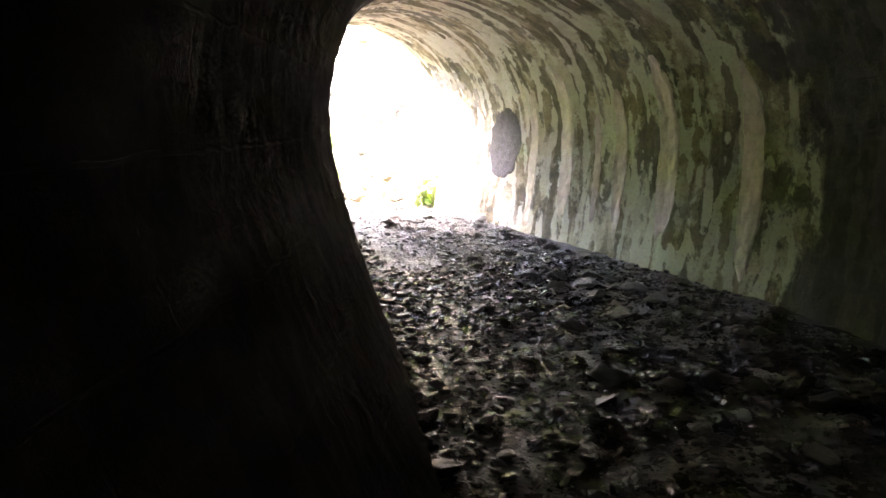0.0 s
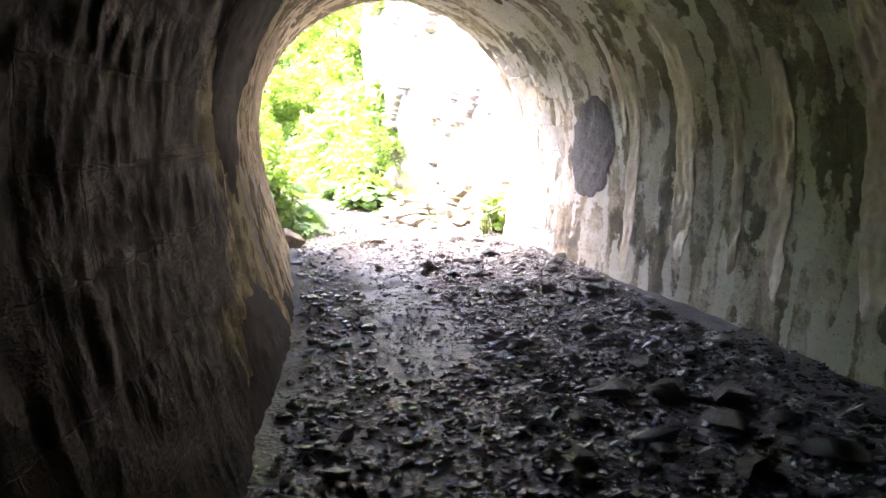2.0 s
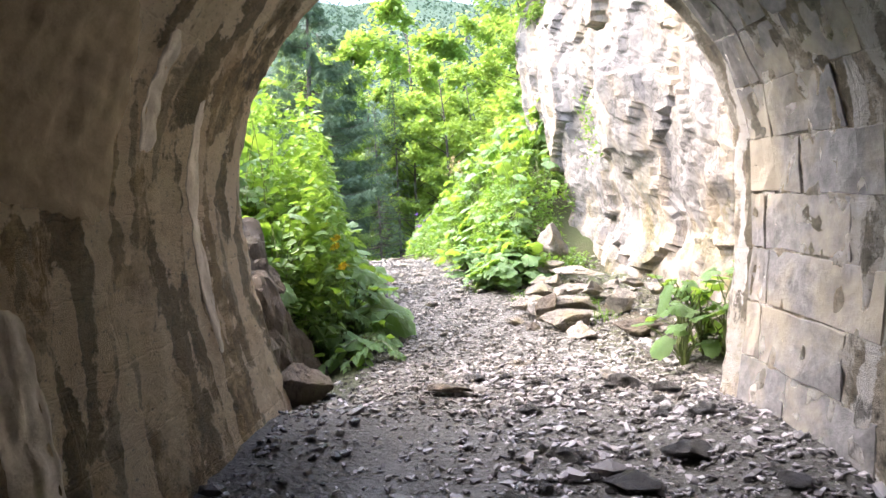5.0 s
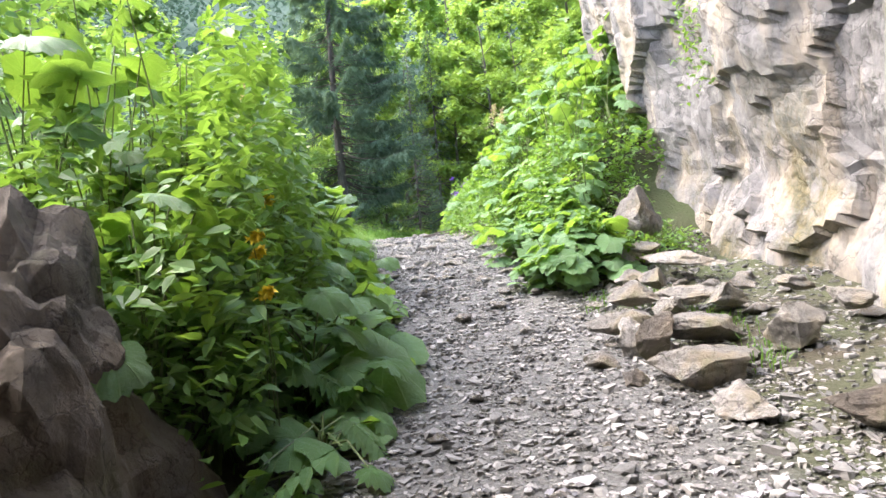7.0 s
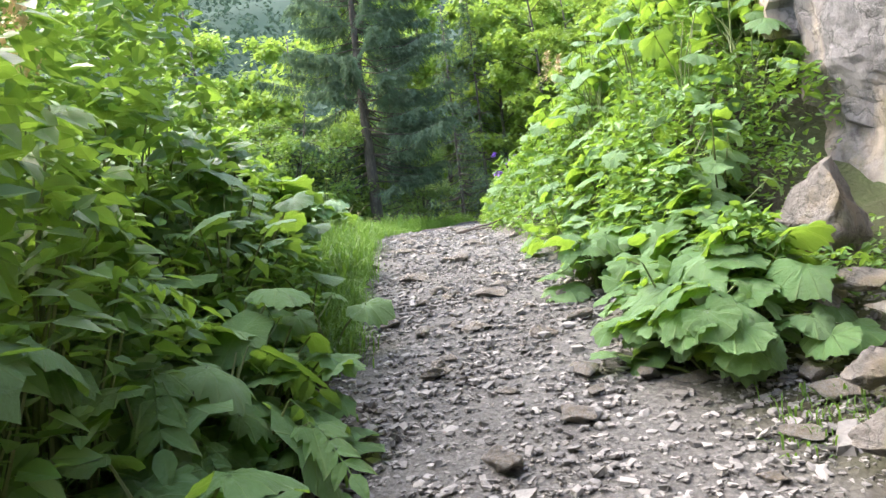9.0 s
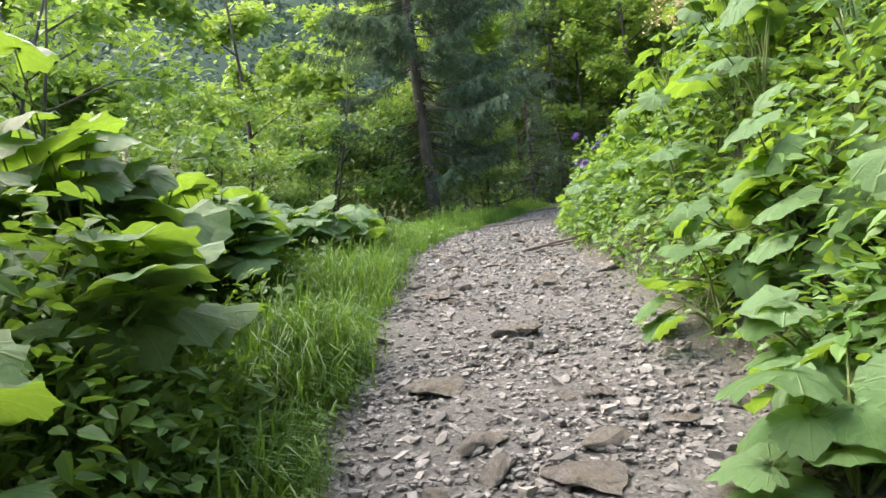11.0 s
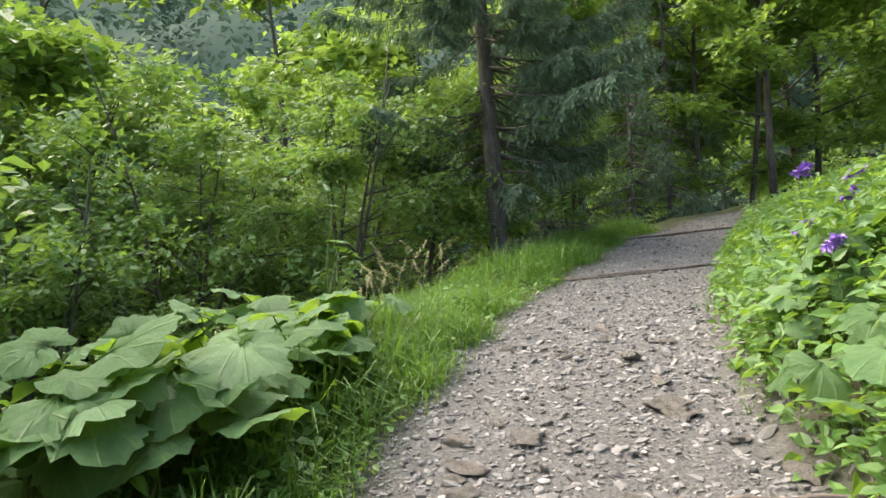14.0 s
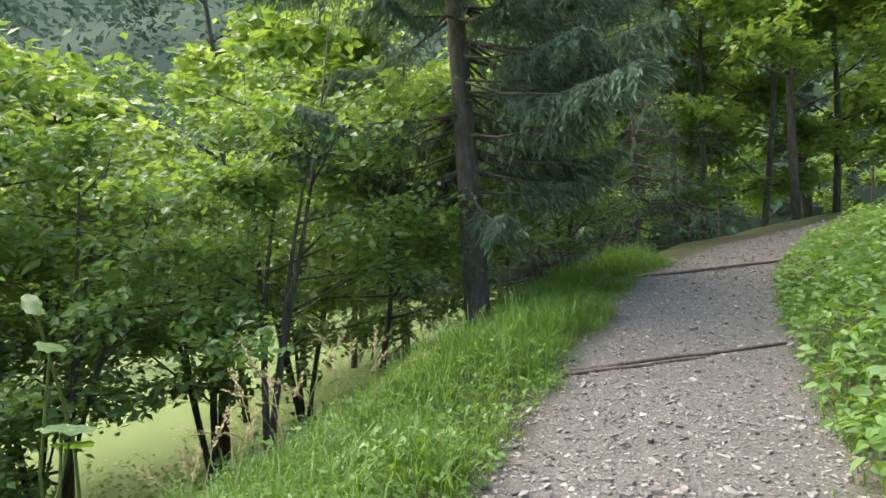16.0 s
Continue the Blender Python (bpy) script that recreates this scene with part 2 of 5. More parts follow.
nt.links.new(wet.outputs["Color"], sep.inputs[0])
# wet mud, its colour also darkened for the failing light inside
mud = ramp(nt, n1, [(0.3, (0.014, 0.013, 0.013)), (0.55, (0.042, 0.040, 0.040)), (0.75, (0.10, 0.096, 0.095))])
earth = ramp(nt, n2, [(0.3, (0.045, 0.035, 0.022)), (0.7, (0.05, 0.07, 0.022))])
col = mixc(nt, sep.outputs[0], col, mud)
col = mixc(nt, sep.outputs[1], col, earth)
turf = ramp(nt, n1, [(0.3, (0.05, 0.085, 0.02)), (0.7, (0.13, 0.20, 0.05))])
col = mixc(nt, sep.outputs[2], col, turf)
nt.links.new(col, b.inputs["Base Color"])
n4 = noise_tex(nt, co, 3.5, 6, 0.65)
rough_mix = mixc(nt, sep.outputs[0], (0.85, 0.85, 0.85), ramp(nt, n4, [(0.42, (0.11, 0.11, 0.11)), (0.58, (0.42, 0.42, 0.42))]))
track = mixc(nt, 1.0, wet.outputs["Alpha"], ramp(nt, noise_tex(nt, co, 5.0, 5, 0.6), [(0.38, (0.0, 0.0, 0.0)), (0.58, (0.85, 0.85, 0.85))]), "MULTIPLY")
nt.links.new(mixc(nt, track, rough_mix, (0.2, 0.2, 0.2)), b.inputs["Roughness"])
# the wet track's sky reflection is partly painted, as a paler colour
nt.links.new(mixc(nt, track, col, (0.13, 0.128, 0.13)), b.inputs["Base Color"])
bump(nt, b, mixc(nt, track, mixc(nt, 0.5, n1, vor.outputs["Distance"]), mixc(nt, 0.55, (0.5, 0.5, 0.5), n1)), 0.9, 0.03)

M_concrete, nt, b = mat("streaked_lining", 0.72)
uv = coords(nt, "UV")
def warped(src, scale, amount):
    w = nd(nt, "ShaderNodeTexNoise", Scale=scale, Detail=4.0, Roughness=0.65)
    nt.links.new(src, w.inputs["Vector"])
    sh = nt.nodes.new("ShaderNodeVectorMath")
    sh.operation = "MULTIPLY_ADD"
    nt.links.new(w.outputs["Color"], sh.inputs[0])
    sh.inputs[1].default_value = amount
    nt.links.new(src, sh.inputs[2])
    return sh.outputs[0]


def ragged(src, edge, amount):
    """Streak value with a broken edge."""
    a = nt.nodes.new("ShaderNodeMath")
    a.operation = "MULTIPLY_ADD"
    nt.links.new(edge, a.inputs[0])
    a.inputs[1].default_value = amount
    nt.links.new(src, a.inputs[2])
    s_ = nt.nodes.new("ShaderNodeMath")
    s_.operation = "SUBTRACT"
    nt.links.new(a.outputs[0], s_.inputs[0])
    s_.inputs[1].default_value = amount * 0.5
    return s_.outputs[0]


wv = warped(uv, 1.1, (0.10, 0.45, 0))
fine = noise_tex(nt, uv, 34.0, 9, 0.75)
grit = noise_tex(nt, uv, 7.0, 10, 0.72)
chips = noise_tex(nt, uv, 4.5, 8, 0.7, (1.5, 0.9, 1))
blot = ragged(noise_tex(nt, wv, 0.9, 3, 0.5), chips, 0.35)
blot2 = ragged(noise_tex(nt, wv, 1.5, 5, 0.6), grit, 0.3)
broad = ragged(noise_tex(nt, wv, 1.0, 0, 0.5, (3.2, 1.0, 1)), chips, 0.7)
thin = ragged(noise_tex(nt, wv, 1.0, 0, 0.5, (3.7, 1.05, 1.6)), chips, 0.7)
drip = ragged(noise_tex(nt, wv, 1.0, 0, 0.5, (7.5, 1.5, 2.7)), grit, 0.5)
runs = ragged(noise_tex(nt, wv, 1.0, 1, 0.5, (6.0, 1.3, 3.3)), chips, 0.6)
peel = ragged(noise_tex(nt, warped(uv, 1.1, (0.3, 0.5, 0)), 1.0, 3, 0.55, (1.7, 0.8, 1)), chips, 0.30)
base = ramp(nt, blot2, [(0.34, (0.31, 0.255, 0.17)), (0.46, (0.50, 0.43, 0.32)), (0.56, (0.64, 0.58, 0.47)), (0.68, (0.75, 0.71, 0.63))])
c = mixc(nt, ramp(nt, peel, [(0.53, (0, 0, 0)), (0.55, (0.7, 0.7, 0.7))]), base, (0.27, 0.21, 0.125))
c = mixc(nt, ramp(nt, broad, [(0.52, (0, 0, 0)), (0.55, (0.9, 0.9, 0.9))]), c, (0.78, 0.74, 0.65))
c = mixc(nt, ramp(nt, thin, [(0.545, (0, 0, 0)), (0.58, (0.85, 0.85, 0.85))]), c, (0.155, 0.135, 0.085))
c = mixc(nt, ramp(nt, runs, [(0.565, (0, 0, 0)), (0.585, (0.55, 0.55, 0.55))]), c, (0.14, 0.115, 0.075))
c = mixc(nt, ramp(nt, drip, [(0.55, (0, 0, 0)), (0.575, (0.92, 0.92, 0.92))]), c, (0.86, 0.83, 0.77))
c = mixc(nt, ramp(nt, blot, [(0.63, (0, 0, 0)), (0.655, (0.8, 0.8, 0.8))]), c, (0.085, 0.078, 0.062))
c = mixc(nt, 0.75, c, ramp(nt, grit, [(0.3, (0.2, 0.2, 0.2)), (0.7, (0.85, 0.85, 0.85))]), "OVERLAY")
c = mixc(nt, ramp(nt, fine, [(0.34, (0.75, 0.75, 0.75)), (0.42, (0, 0, 0))]), c, (0.09, 0.08, 0.06))
c = mixc(nt, 0.6, c, ramp(nt, fine, [(0.3, (0.22, 0.22, 0.22)), (0.5, (0.52, 0.52, 0.52)), (0.7, (0.8, 0.8, 0.8))]), "OVERLAY")
sx = nt.nodes.new("ShaderNodeSeparateXYZ")
nt.links.new(uv, sx.inputs[0])
gr = nt.nodes.new("ShaderNodeMapRange")
gr.inputs["From Min"].default_value, gr.inputs["From Max"].default_value = 3.8, 0.6
nt.links.new(sx.outputs[0], gr.inputs[0])
c = mixc(nt, gr.outputs[0], c, mixc(nt, 1.0, c, (0.86, 0.95, 0.72), "MULTIPLY"))
tan = nt.nodes.new("ShaderNodeMapRange")
tan.inputs["From Min"].default_value, tan.inputs["From Max"].default_value = 5.2, 2.4
nt.links.new(sx.outputs[1], tan.inputs[0])
c = mixc(nt, tan.outputs[0], c, mixc(nt, 1.0, c, (1.0, 0.86, 0.64), "MULTIPLY"))
# the unlit depth of the tunnel, put into the colour: near-black further in
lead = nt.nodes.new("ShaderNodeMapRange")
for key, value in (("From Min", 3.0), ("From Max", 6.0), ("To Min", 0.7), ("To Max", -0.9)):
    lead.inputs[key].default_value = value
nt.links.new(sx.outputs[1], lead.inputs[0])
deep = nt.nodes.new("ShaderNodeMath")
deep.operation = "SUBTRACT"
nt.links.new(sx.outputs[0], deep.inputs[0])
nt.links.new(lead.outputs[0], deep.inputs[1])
deep_shade = ramp(nt, ragged(deep.outputs[0], blot, 2.6), [(0.0, (0.94, 0.94, 0.94)), (0.16, (0, 0, 0))])
c = mixc(nt, deep_shade, c, ramp(nt, grit, [(0.35, (0.012, 0.012, 0.011)), (0.6, (0.035, 0.034, 0.03)), (0.72, (0.10, 0.10, 0.09))]))
bk = nt.nodes.new("ShaderNodeTexBrick")
for key, value in (("Scale", 1.0), ("Mortar Size", 0.006), ("Brick Width", 0.62), ("Row Height", 0.31), ("Mortar Smooth", 0.4)):
    bk.inputs[key].default_value = value
nt.links.new(uv, bk.inputs["Vector"])
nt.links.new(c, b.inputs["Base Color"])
pits = ramp(nt, fine, [(0.32, (0, 0, 0)), (0.62, (1, 1, 1))])
lumps = ramp(nt, grit, [(0.3, (0, 0, 0)), (0.7, (1, 1, 1))])
rough_up = mixc(nt, 0.5, pits, lumps)
hgt = mixc(nt, ramp(nt, bk.outputs["Fac"], [(0, (0, 0, 0)), (1, (0.5, 0.5, 0.5))]), rough_up, (0, 0, 0))
bump(nt, b, mixc(nt, 0.15, hgt, runs), 1.0, 0.11)

M_rock = rock_material("limestone", (0.185, 0.18, 0.175), (0.05, 0.048, 0.045), (0.36, 0.305, 0.23), 1.2)
# ochre moss where water seeps out at the foot of the cliff
nt = M_rock.node_tree
b = nt.nodes["Principled BSDF"]
co = coords(nt)
sz = nt.nodes.new("ShaderNodeSeparateXYZ")
nt.links.new(co, sz.inputs[0])
low = nt.nodes.new("ShaderNodeMapRange")
low.inputs["From Min"].default_value, low.inputs["From Max"].default_value = 4.3, 3.0
nt.links.new(sz.outputs[2], low.inputs[0])
seep = ramp(nt, noise_tex(nt, co, 1.6, 8, 0.7, (1, 1, 0.5)), [(0.48, (0, 0, 0)), (0.60, (0.75, 0.75, 0.75))])
seep = mixc(nt, 1.0, seep, low.outputs[0], "MULTIPLY")
mossy = ramp(nt, noise_tex(nt, co, 14.0, 6, 0.7), [(0.4, (0.05, 0.055, 0.015)), (0.6, (0.16, 0.13, 0.045))])
nt.links.new(mixc(nt, seep, b.inputs["Base Color"].links[0].from_socket, mossy), b.inputs["Base Color"])
M_wetstone = rock_material("wet_stone", (0.10, 0.097, 0.098), (0.03, 0.03, 0.03), (0.14, 0.13, 0.12), 5.0)
M_wetstone.node_tree.nodes["Principled BSDF"].inputs["Roughness"].default_value = 0.32
M_stone = rock_material("loose_stone", (0.36, 0.34, 0.31), (0.12, 0.11, 0.10), (0.30, 0.25, 0.18), 4.0, 0.3)
M_hill = rock_material("overgrown_rock", (0.25, 0.23, 0.2), (0.08, 0.08, 0.07), (0.12, 0.14, 0.06), 0.7, 0.8)
M_bark, nt, b = mat("bark", 0.9)
co = coords(nt)
n = noise_tex(nt, co, 14.0, 8, 0.7, (1, 1, 0.25))
nt.links.new(ramp(nt, n, [(0.3, (0.028, 0.025, 0.022)), (0.55, (0.095, 0.083, 0.072)), (0.75, (0.19, 0.172, 0.155))]), b.inputs["Base Color"])
bump(nt, b, n, 1.0, 0.03)
M_stem, nt, b = mat("green_stem", 0.6)
n = noise_tex(nt, coords(nt), 6.0, 3)
nt.links.new(ramp(nt, n, [(0.3, (0.06, 0.09, 0.02)), (0.7, (0.13, 0.17, 0.05))]), b.inputs["Base Color"])
M_big = leaf_material("large_leaf", (0.115, 0.235, 0.085), (0.065, 0.15, 0.05), (0.20, 0.345, 0.16), (0.30, 0.50, 0.05), 0.34)
M_herb = leaf_material("herb_leaf", (0.09, 0.195, 0.05), (0.045, 0.11, 0.032), (0.16, 0.295, 0.085), (0.28, 0.47, 0.05), 0.42, True)
M_tree = leaf_material("tree_leaf", (0.115, 0.215, 0.07), (0.06, 0.125, 0.045), (0.19, 0.315, 0.125), (0.32, 0.52, 0.07), 0.42, True)
M_needle = leaf_material("spruce_needle", (0.088, 0.148, 0.098), (0.052, 0.093, 0.068), (0.135, 0.21, 0.13), (0.14, 0.23, 0.11), 0.85, True)
M_light = leaf_material("light_tree_leaf", (0.15, 0.265, 0.065), (0.085, 0.165, 0.045), (0.23, 0.36, 0.10), (0.42, 0.62, 0.09), 0.4, True)
M_grass = leaf_material("grass_blade", (0.07, 0.165, 0.03), (0.035, 0.10, 0.02), (0.14, 0.245, 0.06), (0.22, 0.42, 0.035), 0.5, True)
M_plume, nt, b = mat("cream_flower", 0.8)
n = noise_tex(nt, coords(nt), 30.0, 4)
nt.links.new(ramp(nt, n, [(0.3, (0.45, 0.34, 0.18)), (0.7, (0.68, 0.55, 0.36))]), b.inputs["Base Color"])
M_cream, nt, b = mat("pale_flower", 0.8)
n = noise_tex(nt, coords(nt), 30.0, 4)
nt.links.new(ramp(nt, n, [(0.3, (0.55, 0.53, 0.36)), (0.7, (0.80, 0.78, 0.62))]), b.inputs["Base Color"])
M_purple, nt, b = mat("purple_flower", 0.6)
n = noise_tex(nt, coords(nt), 30.0, 4)
nt.links.new(ramp(nt, n, [(0.3, (0.22, 0.10, 0.45)), (0.7, (0.38, 0.22, 0.62))]), b.inputs["Base Color"])
M_yellow, nt, b = mat("yellow_flower", 0.6)
n = noise_tex(nt, coords(nt), 30.0, 4)
nt.links.new(ramp(nt, n, [(0.3, (0.7, 0.48, 0.02)), (0.7, (0.82, 0.66, 0.05))]), b.inputs["Base Color"])
M_wood, nt, b = mat("weathered_wood", 0.85)
n = noise_tex(nt, coords(nt), 20.0, 6, 0.6, (1, 1, 0.2))
nt.links.new(ramp(nt, n, [(0.3, (0.06, 0.047, 0.04)), (0.7, (0.17, 0.14, 0.115))]), b.inputs["Base Color"])
bump(nt, b, n, 0.6, 0.01)

# ---- ground: one sheet to the horizon ----
def spread(lo, hi, step, far):
    core = np.arange(lo, hi + step / 2, step)
    grow = step * 1.28 ** np.arange(1, 60)
    tail = np.cumsum(grow)
    tail = tail[tail < far]
    return np.concatenate([lo - tail[::-1], core, hi + tail])


gx, gy = spread(-16.5, 3.5, 0.13, 2500), spread(-4.0, 31.0, 0.13, 2500)
X, Y = [a.ravel() for a in np.meshgrid(gx, gy, indexing="ij")]
Z = ground_z(X, Y)
Z = np.where(Z > 14, 14, Z)
floor_sheet = mesh_object("ground", np.stack([X, Y, Z], 1), grid_faces(len(gx), len(gy)), M_soil)
tagged(floor_sheet, "stony brown path with grey gravel and earth banks", "ground", kind="structure")
st, d, _ = along(X, Y)
# grows from the mouth inwards, and brings in the darkened mud
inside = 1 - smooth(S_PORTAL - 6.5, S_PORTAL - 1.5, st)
earthy = smooth(0.7, 1.05, np.abs(d + 0.16 * wave(X, Y, 3.0, 9))) * smooth(S_PORTAL, S_PORTAL + 1.5, st)
layer = floor_sheet.data.color_attributes.new("zone", "FLOAT_COLOR", "POINT")
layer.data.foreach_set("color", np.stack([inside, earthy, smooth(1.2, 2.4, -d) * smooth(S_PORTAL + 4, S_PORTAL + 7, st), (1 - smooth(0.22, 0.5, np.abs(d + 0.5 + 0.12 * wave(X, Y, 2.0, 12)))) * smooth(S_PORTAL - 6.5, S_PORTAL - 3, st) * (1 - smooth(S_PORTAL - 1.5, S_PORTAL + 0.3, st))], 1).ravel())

# ---- tunnel lining ----
SPRING, LOW = 1.45, 0.5
GIRTH = 2 * (SPRING + LOW) + math.pi * WALL


def tunnel_profile(k):
    """Across and up from the floor at the axis; k from 0 (left foot) to 1 (right foot)."""
    q = k * GIRTH
    if q < SPRING + LOW:
        h = q - LOW
        return -WALL + 0.30 * (1 - min(1, max(0, h) / SPRING)) ** 1.6, h
    if q > GIRTH - SPRING - LOW:
        h = GIRTH - q - LOW
        return WALL - 0.18 * (1 - min(1, max(0, h) / SPRING)) ** 1.6, h
    a = (q - SPRING - LOW) / WALL
    return -WALL * math.cos(a), SPRING + WALL * math.sin(a)


def swell_at(u, q):
    return 0.035 * wave(u, q, 1.6, 21) + 0.012 * wave(u * 3.0, q * 0.35, 3.0, 22) + 0.016 * wave(u * 2.0, q * 0.8, 14.0, 23) + 0.014 * wave(u * 1.4, q, 34.0, 24) + 0.010 * wave(u, q * 0.7, 62.0, 25)


def lining_points(us, qs, proud=0.0):
    """Points of the tunnel's inner face at lengths us and girths qs, moved inwards by proud."""
    U, Q = np.meshgrid(us, qs, indexing="ij")
    sw = swell_at(U, Q) + proud
    out = []
    for i, u in enumerate(us):
        ax, ay, h = axis_at(u)
        z0 = float(along(ax, ay)[2][0])
        wide = float(np.interp(u, [-1, 1.5, 3, 5.4], [0.5, 0.42, 0.25, 0.0]))
        for j, q in enumerate(qs):
            a, up = tunnel_profile(q / GIRTH)
            a = a - sw[i, j] * a / WALL - 0.1
            if a > 0:
                a += wide * min(1, a / 1.0)
            else:
                a += float(np.interp(u, [-7, -3, 0.5], [0.34, 0.28, 0.0])) * max(0.0, 1 - max(0.0, up) / 1.3)
            fwd = SKEW * max(0.0, (u - 3.8) / 1.6) * max(0.0, -a / WALL)
            out.append((ax + math.cos(h) * a - math.sin(h) * fwd, ay + math.sin(h) * a + math.cos(h) * fwd, z0 + up - (sw[i, j] * (up - SPRING) / WALL if up > SPRING else 0)))
    return np.array(out), U, Q


nu, nk = 420, 190
us = np.concatenate([np.linspace(U0, -4.0, 90)[:-1], np.linspace(-4.0, U_END, nu - 89)])
verts, UU, KK = lining_points(us, np.linspace(0, 1, nk) * GIRTH)
faces = grid_faces(nu, nk)
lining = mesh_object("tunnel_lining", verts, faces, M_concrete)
uvl = lining.data.uv_layers.new(name="UVMap")
idx = np.empty(len(lining.data.loops), int)
lining.data.loops.foreach_get("vertex_index", idx)
uvl.data.foreach_set("uv", np.stack([UU.ravel()[idx], KK.ravel()[idx]], 1).ravel())
thick = lining.modifiers.new("thickness", "SOLIDIFY")
thick.thickness = 0.38
thick.offset = -1
tagged(lining, "old streaked concrete and stone tunnel lining, vaulted", "tunnel wall", kind="structure")
ax, ay, h = axis_at(U0 + 0.1)
bm = bmesh.new()
bmesh.ops.create_cube(bm, size=1)
me = bpy.data.meshes.new("wall_end")
bm.to_mesh(me); bm.free()
me.materials.append(M_hill)
wall_end = shared("wall_end", me, pose(ax, ay, float(along(ax, ay)[2][0]) + 1.5, 0, 0, math.degrees(h)) @ Matrix.Diagonal((4.4, 0.4, 5.0, 1)))
tagged(wall_end, "dark rock closing the tunnel", "wall", kind="structure")

# ---- hill over the tunnel and its portal face ----
def hill_over_tunnel():
    uu, aa = np.linspace(U0 - 1.5, U_END - 0.1, 60), np.linspace(-0.25, math.pi + 0.25, 50)
    vs = []
    for u in uu:
        ax, ay, h = axis_at(u)
        z0 = float(along(ax, ay)[2][0])
        for a in aa:
            r = 4.2 + 0.9 * math.sin(a) + 0.5 * noise.noise(Vector((u * 0.6, a * 2.0, 1.0))) + 0.25 * noise.noise(Vector((u * 2.1, a * 6.0, 4.0)))
            lat = -r * math.cos(a) * 1.15
            vs.append((ax + math.cos(h) * lat, ay + math.sin(h) * lat, z0 - 0.6 + r * math.sin(a)))
    ob = mesh_object("tunnel_hill", vs, grid_faces(60, 50), M_hill)
    tagged(ob, "overgrown grey rock ridge above the tunnel", "rock ridge", kind="structure")
    # portal face: ring between the lining and the ridge
    ax, ay, h = axis_at(U_END - 0.15)
    z0 = float(along(ax, ay)[2][0])
    vs, rings = [], 6
    for ring in range(rings):
        f = ring / (rings - 1)
        for k in np.linspace(0, 1, 60):
            a, q = tunnel_profile(k)
            an = -0.25 + (math.pi + 0.5) * k
            oa, oq = -5.3 * math.cos(an), -0.6 + 5.2 * math.sin(an)
            la, lq = a * 1.12 * (1 - f) + oa * f, (q * 1.06) * (1 - f) + oq * f
            bulge = 0.25 * noise.noise(Vector((la * 1.3, lq * 1.3, 2.0))) * min(1, f * 3)
            vs.append((ax + math.cos(h) * la - math.sin(h) * bulge, ay + math.sin(h) * la + math.cos(h) * bulge, z0 + lq))
    ob = mesh_object("portal_face", vs, grid_faces(rings, 60), M_hill)
    tagged(ob, "rough rock face round the tunnel mouth", "rock wall", kind="structure")


hill_over_tunnel()


# ---- bare cliff beside the path ----
CLIFF = []


def cliff():
    foot = np.array([(1.5, 10.0), (0.7, 11.3), (0.05, 12.5), (-0.75, 13.8), (-1.75, 15.1), (-3.0, 16.8), (-4.3, 18.5), (-4.6, 19.2), (-3.4, 20.6), (-0.5, 22.0), (4.0, 22.5)])
    seg = np.concatenate([[0], np.cumsum(np.linalg.norm(np.diff(foot, axis=0), axis=1))])
    n, m = 330, 190
    s = np.linspace(0, seg[-1], n)
    px, py = np.interp(s, seg, foot[:, 0]), np.interp(s, seg, foot[:, 1])
    k = np.ones(9) / 9
    px[4:-4], py[4:-4] = np.convolve(px, k, "valid"), np.convolve(py, k, "valid")
    tx, ty = np.gradient(px), np.gradient(py)
    ln = np.hypot(tx, ty)
    nx, ny = -ty / ln, tx / ln      # towards the path
    zb = np.array([float(along(a, b_)[2][0]) for a, b_ in zip(px, py)])
    vs = []
    for i in range(n):
        for j in range(m):
            q = -0.8 + 10.5 * j / (m - 1)
            p = Vector((px[i] * 0.8, py[i] * 0.8, q * 0.55))
            big = noise.noise(p * 0.9) * 0.34
            warp = Vector((noise.noise(p * 2.5), noise.noise(p * 2.5 + Vector((7, 0, 0))), noise.noise(p * 2.5 + Vector((0, 7, 0))))) * 0.22
            blocks = 0.0
            for scale, push, tilt_ in ((0.95, 0.26, 0.30), (2.6, 0.11, 0.26), (6.5, 0.035, 0.2)):
                w_ = Vector((p.x + 0.35 * p.z, p.y + 0.35 * p.z, p.z * 0.8)) * scale + warp
                cell = noise.voronoi(w_)[1][0]
                g = w_ - cell
                kick = noise.cell_vector(cell * 7.31)
                blocks += push * (kick.x - 0.5) + (g.x * (kick.y - 0.5) + g.z * (kick.z - 0.5)) * tilt_ / scale
            rough_ = noise.fractal(p * 4.0 + warp, 0.8, 2.1, 5) * 0.05
            lean = -0.12 * max(0, q) + 0.12 * max(0, min(q, 4) - 1.1) - 0.12 * max(0, 1.0 - abs(q - 0.9) / 0.5)
            o = big + blocks + rough_ + lean - 0.1
            vs.append((px[i] + nx[i] * o, py[i] + ny[i] * o, zb[i] + q))
    CLIFF.append((np.array(vs).reshape(n, m, 3), nx, ny))
    ob = mesh_object("cliff", vs, grid_faces(n, m), M_rock, smooth=False)
    tagged(ob, "pale grey limestone cliff, bare and fissured", "cliff", kind="structure")


cliff()


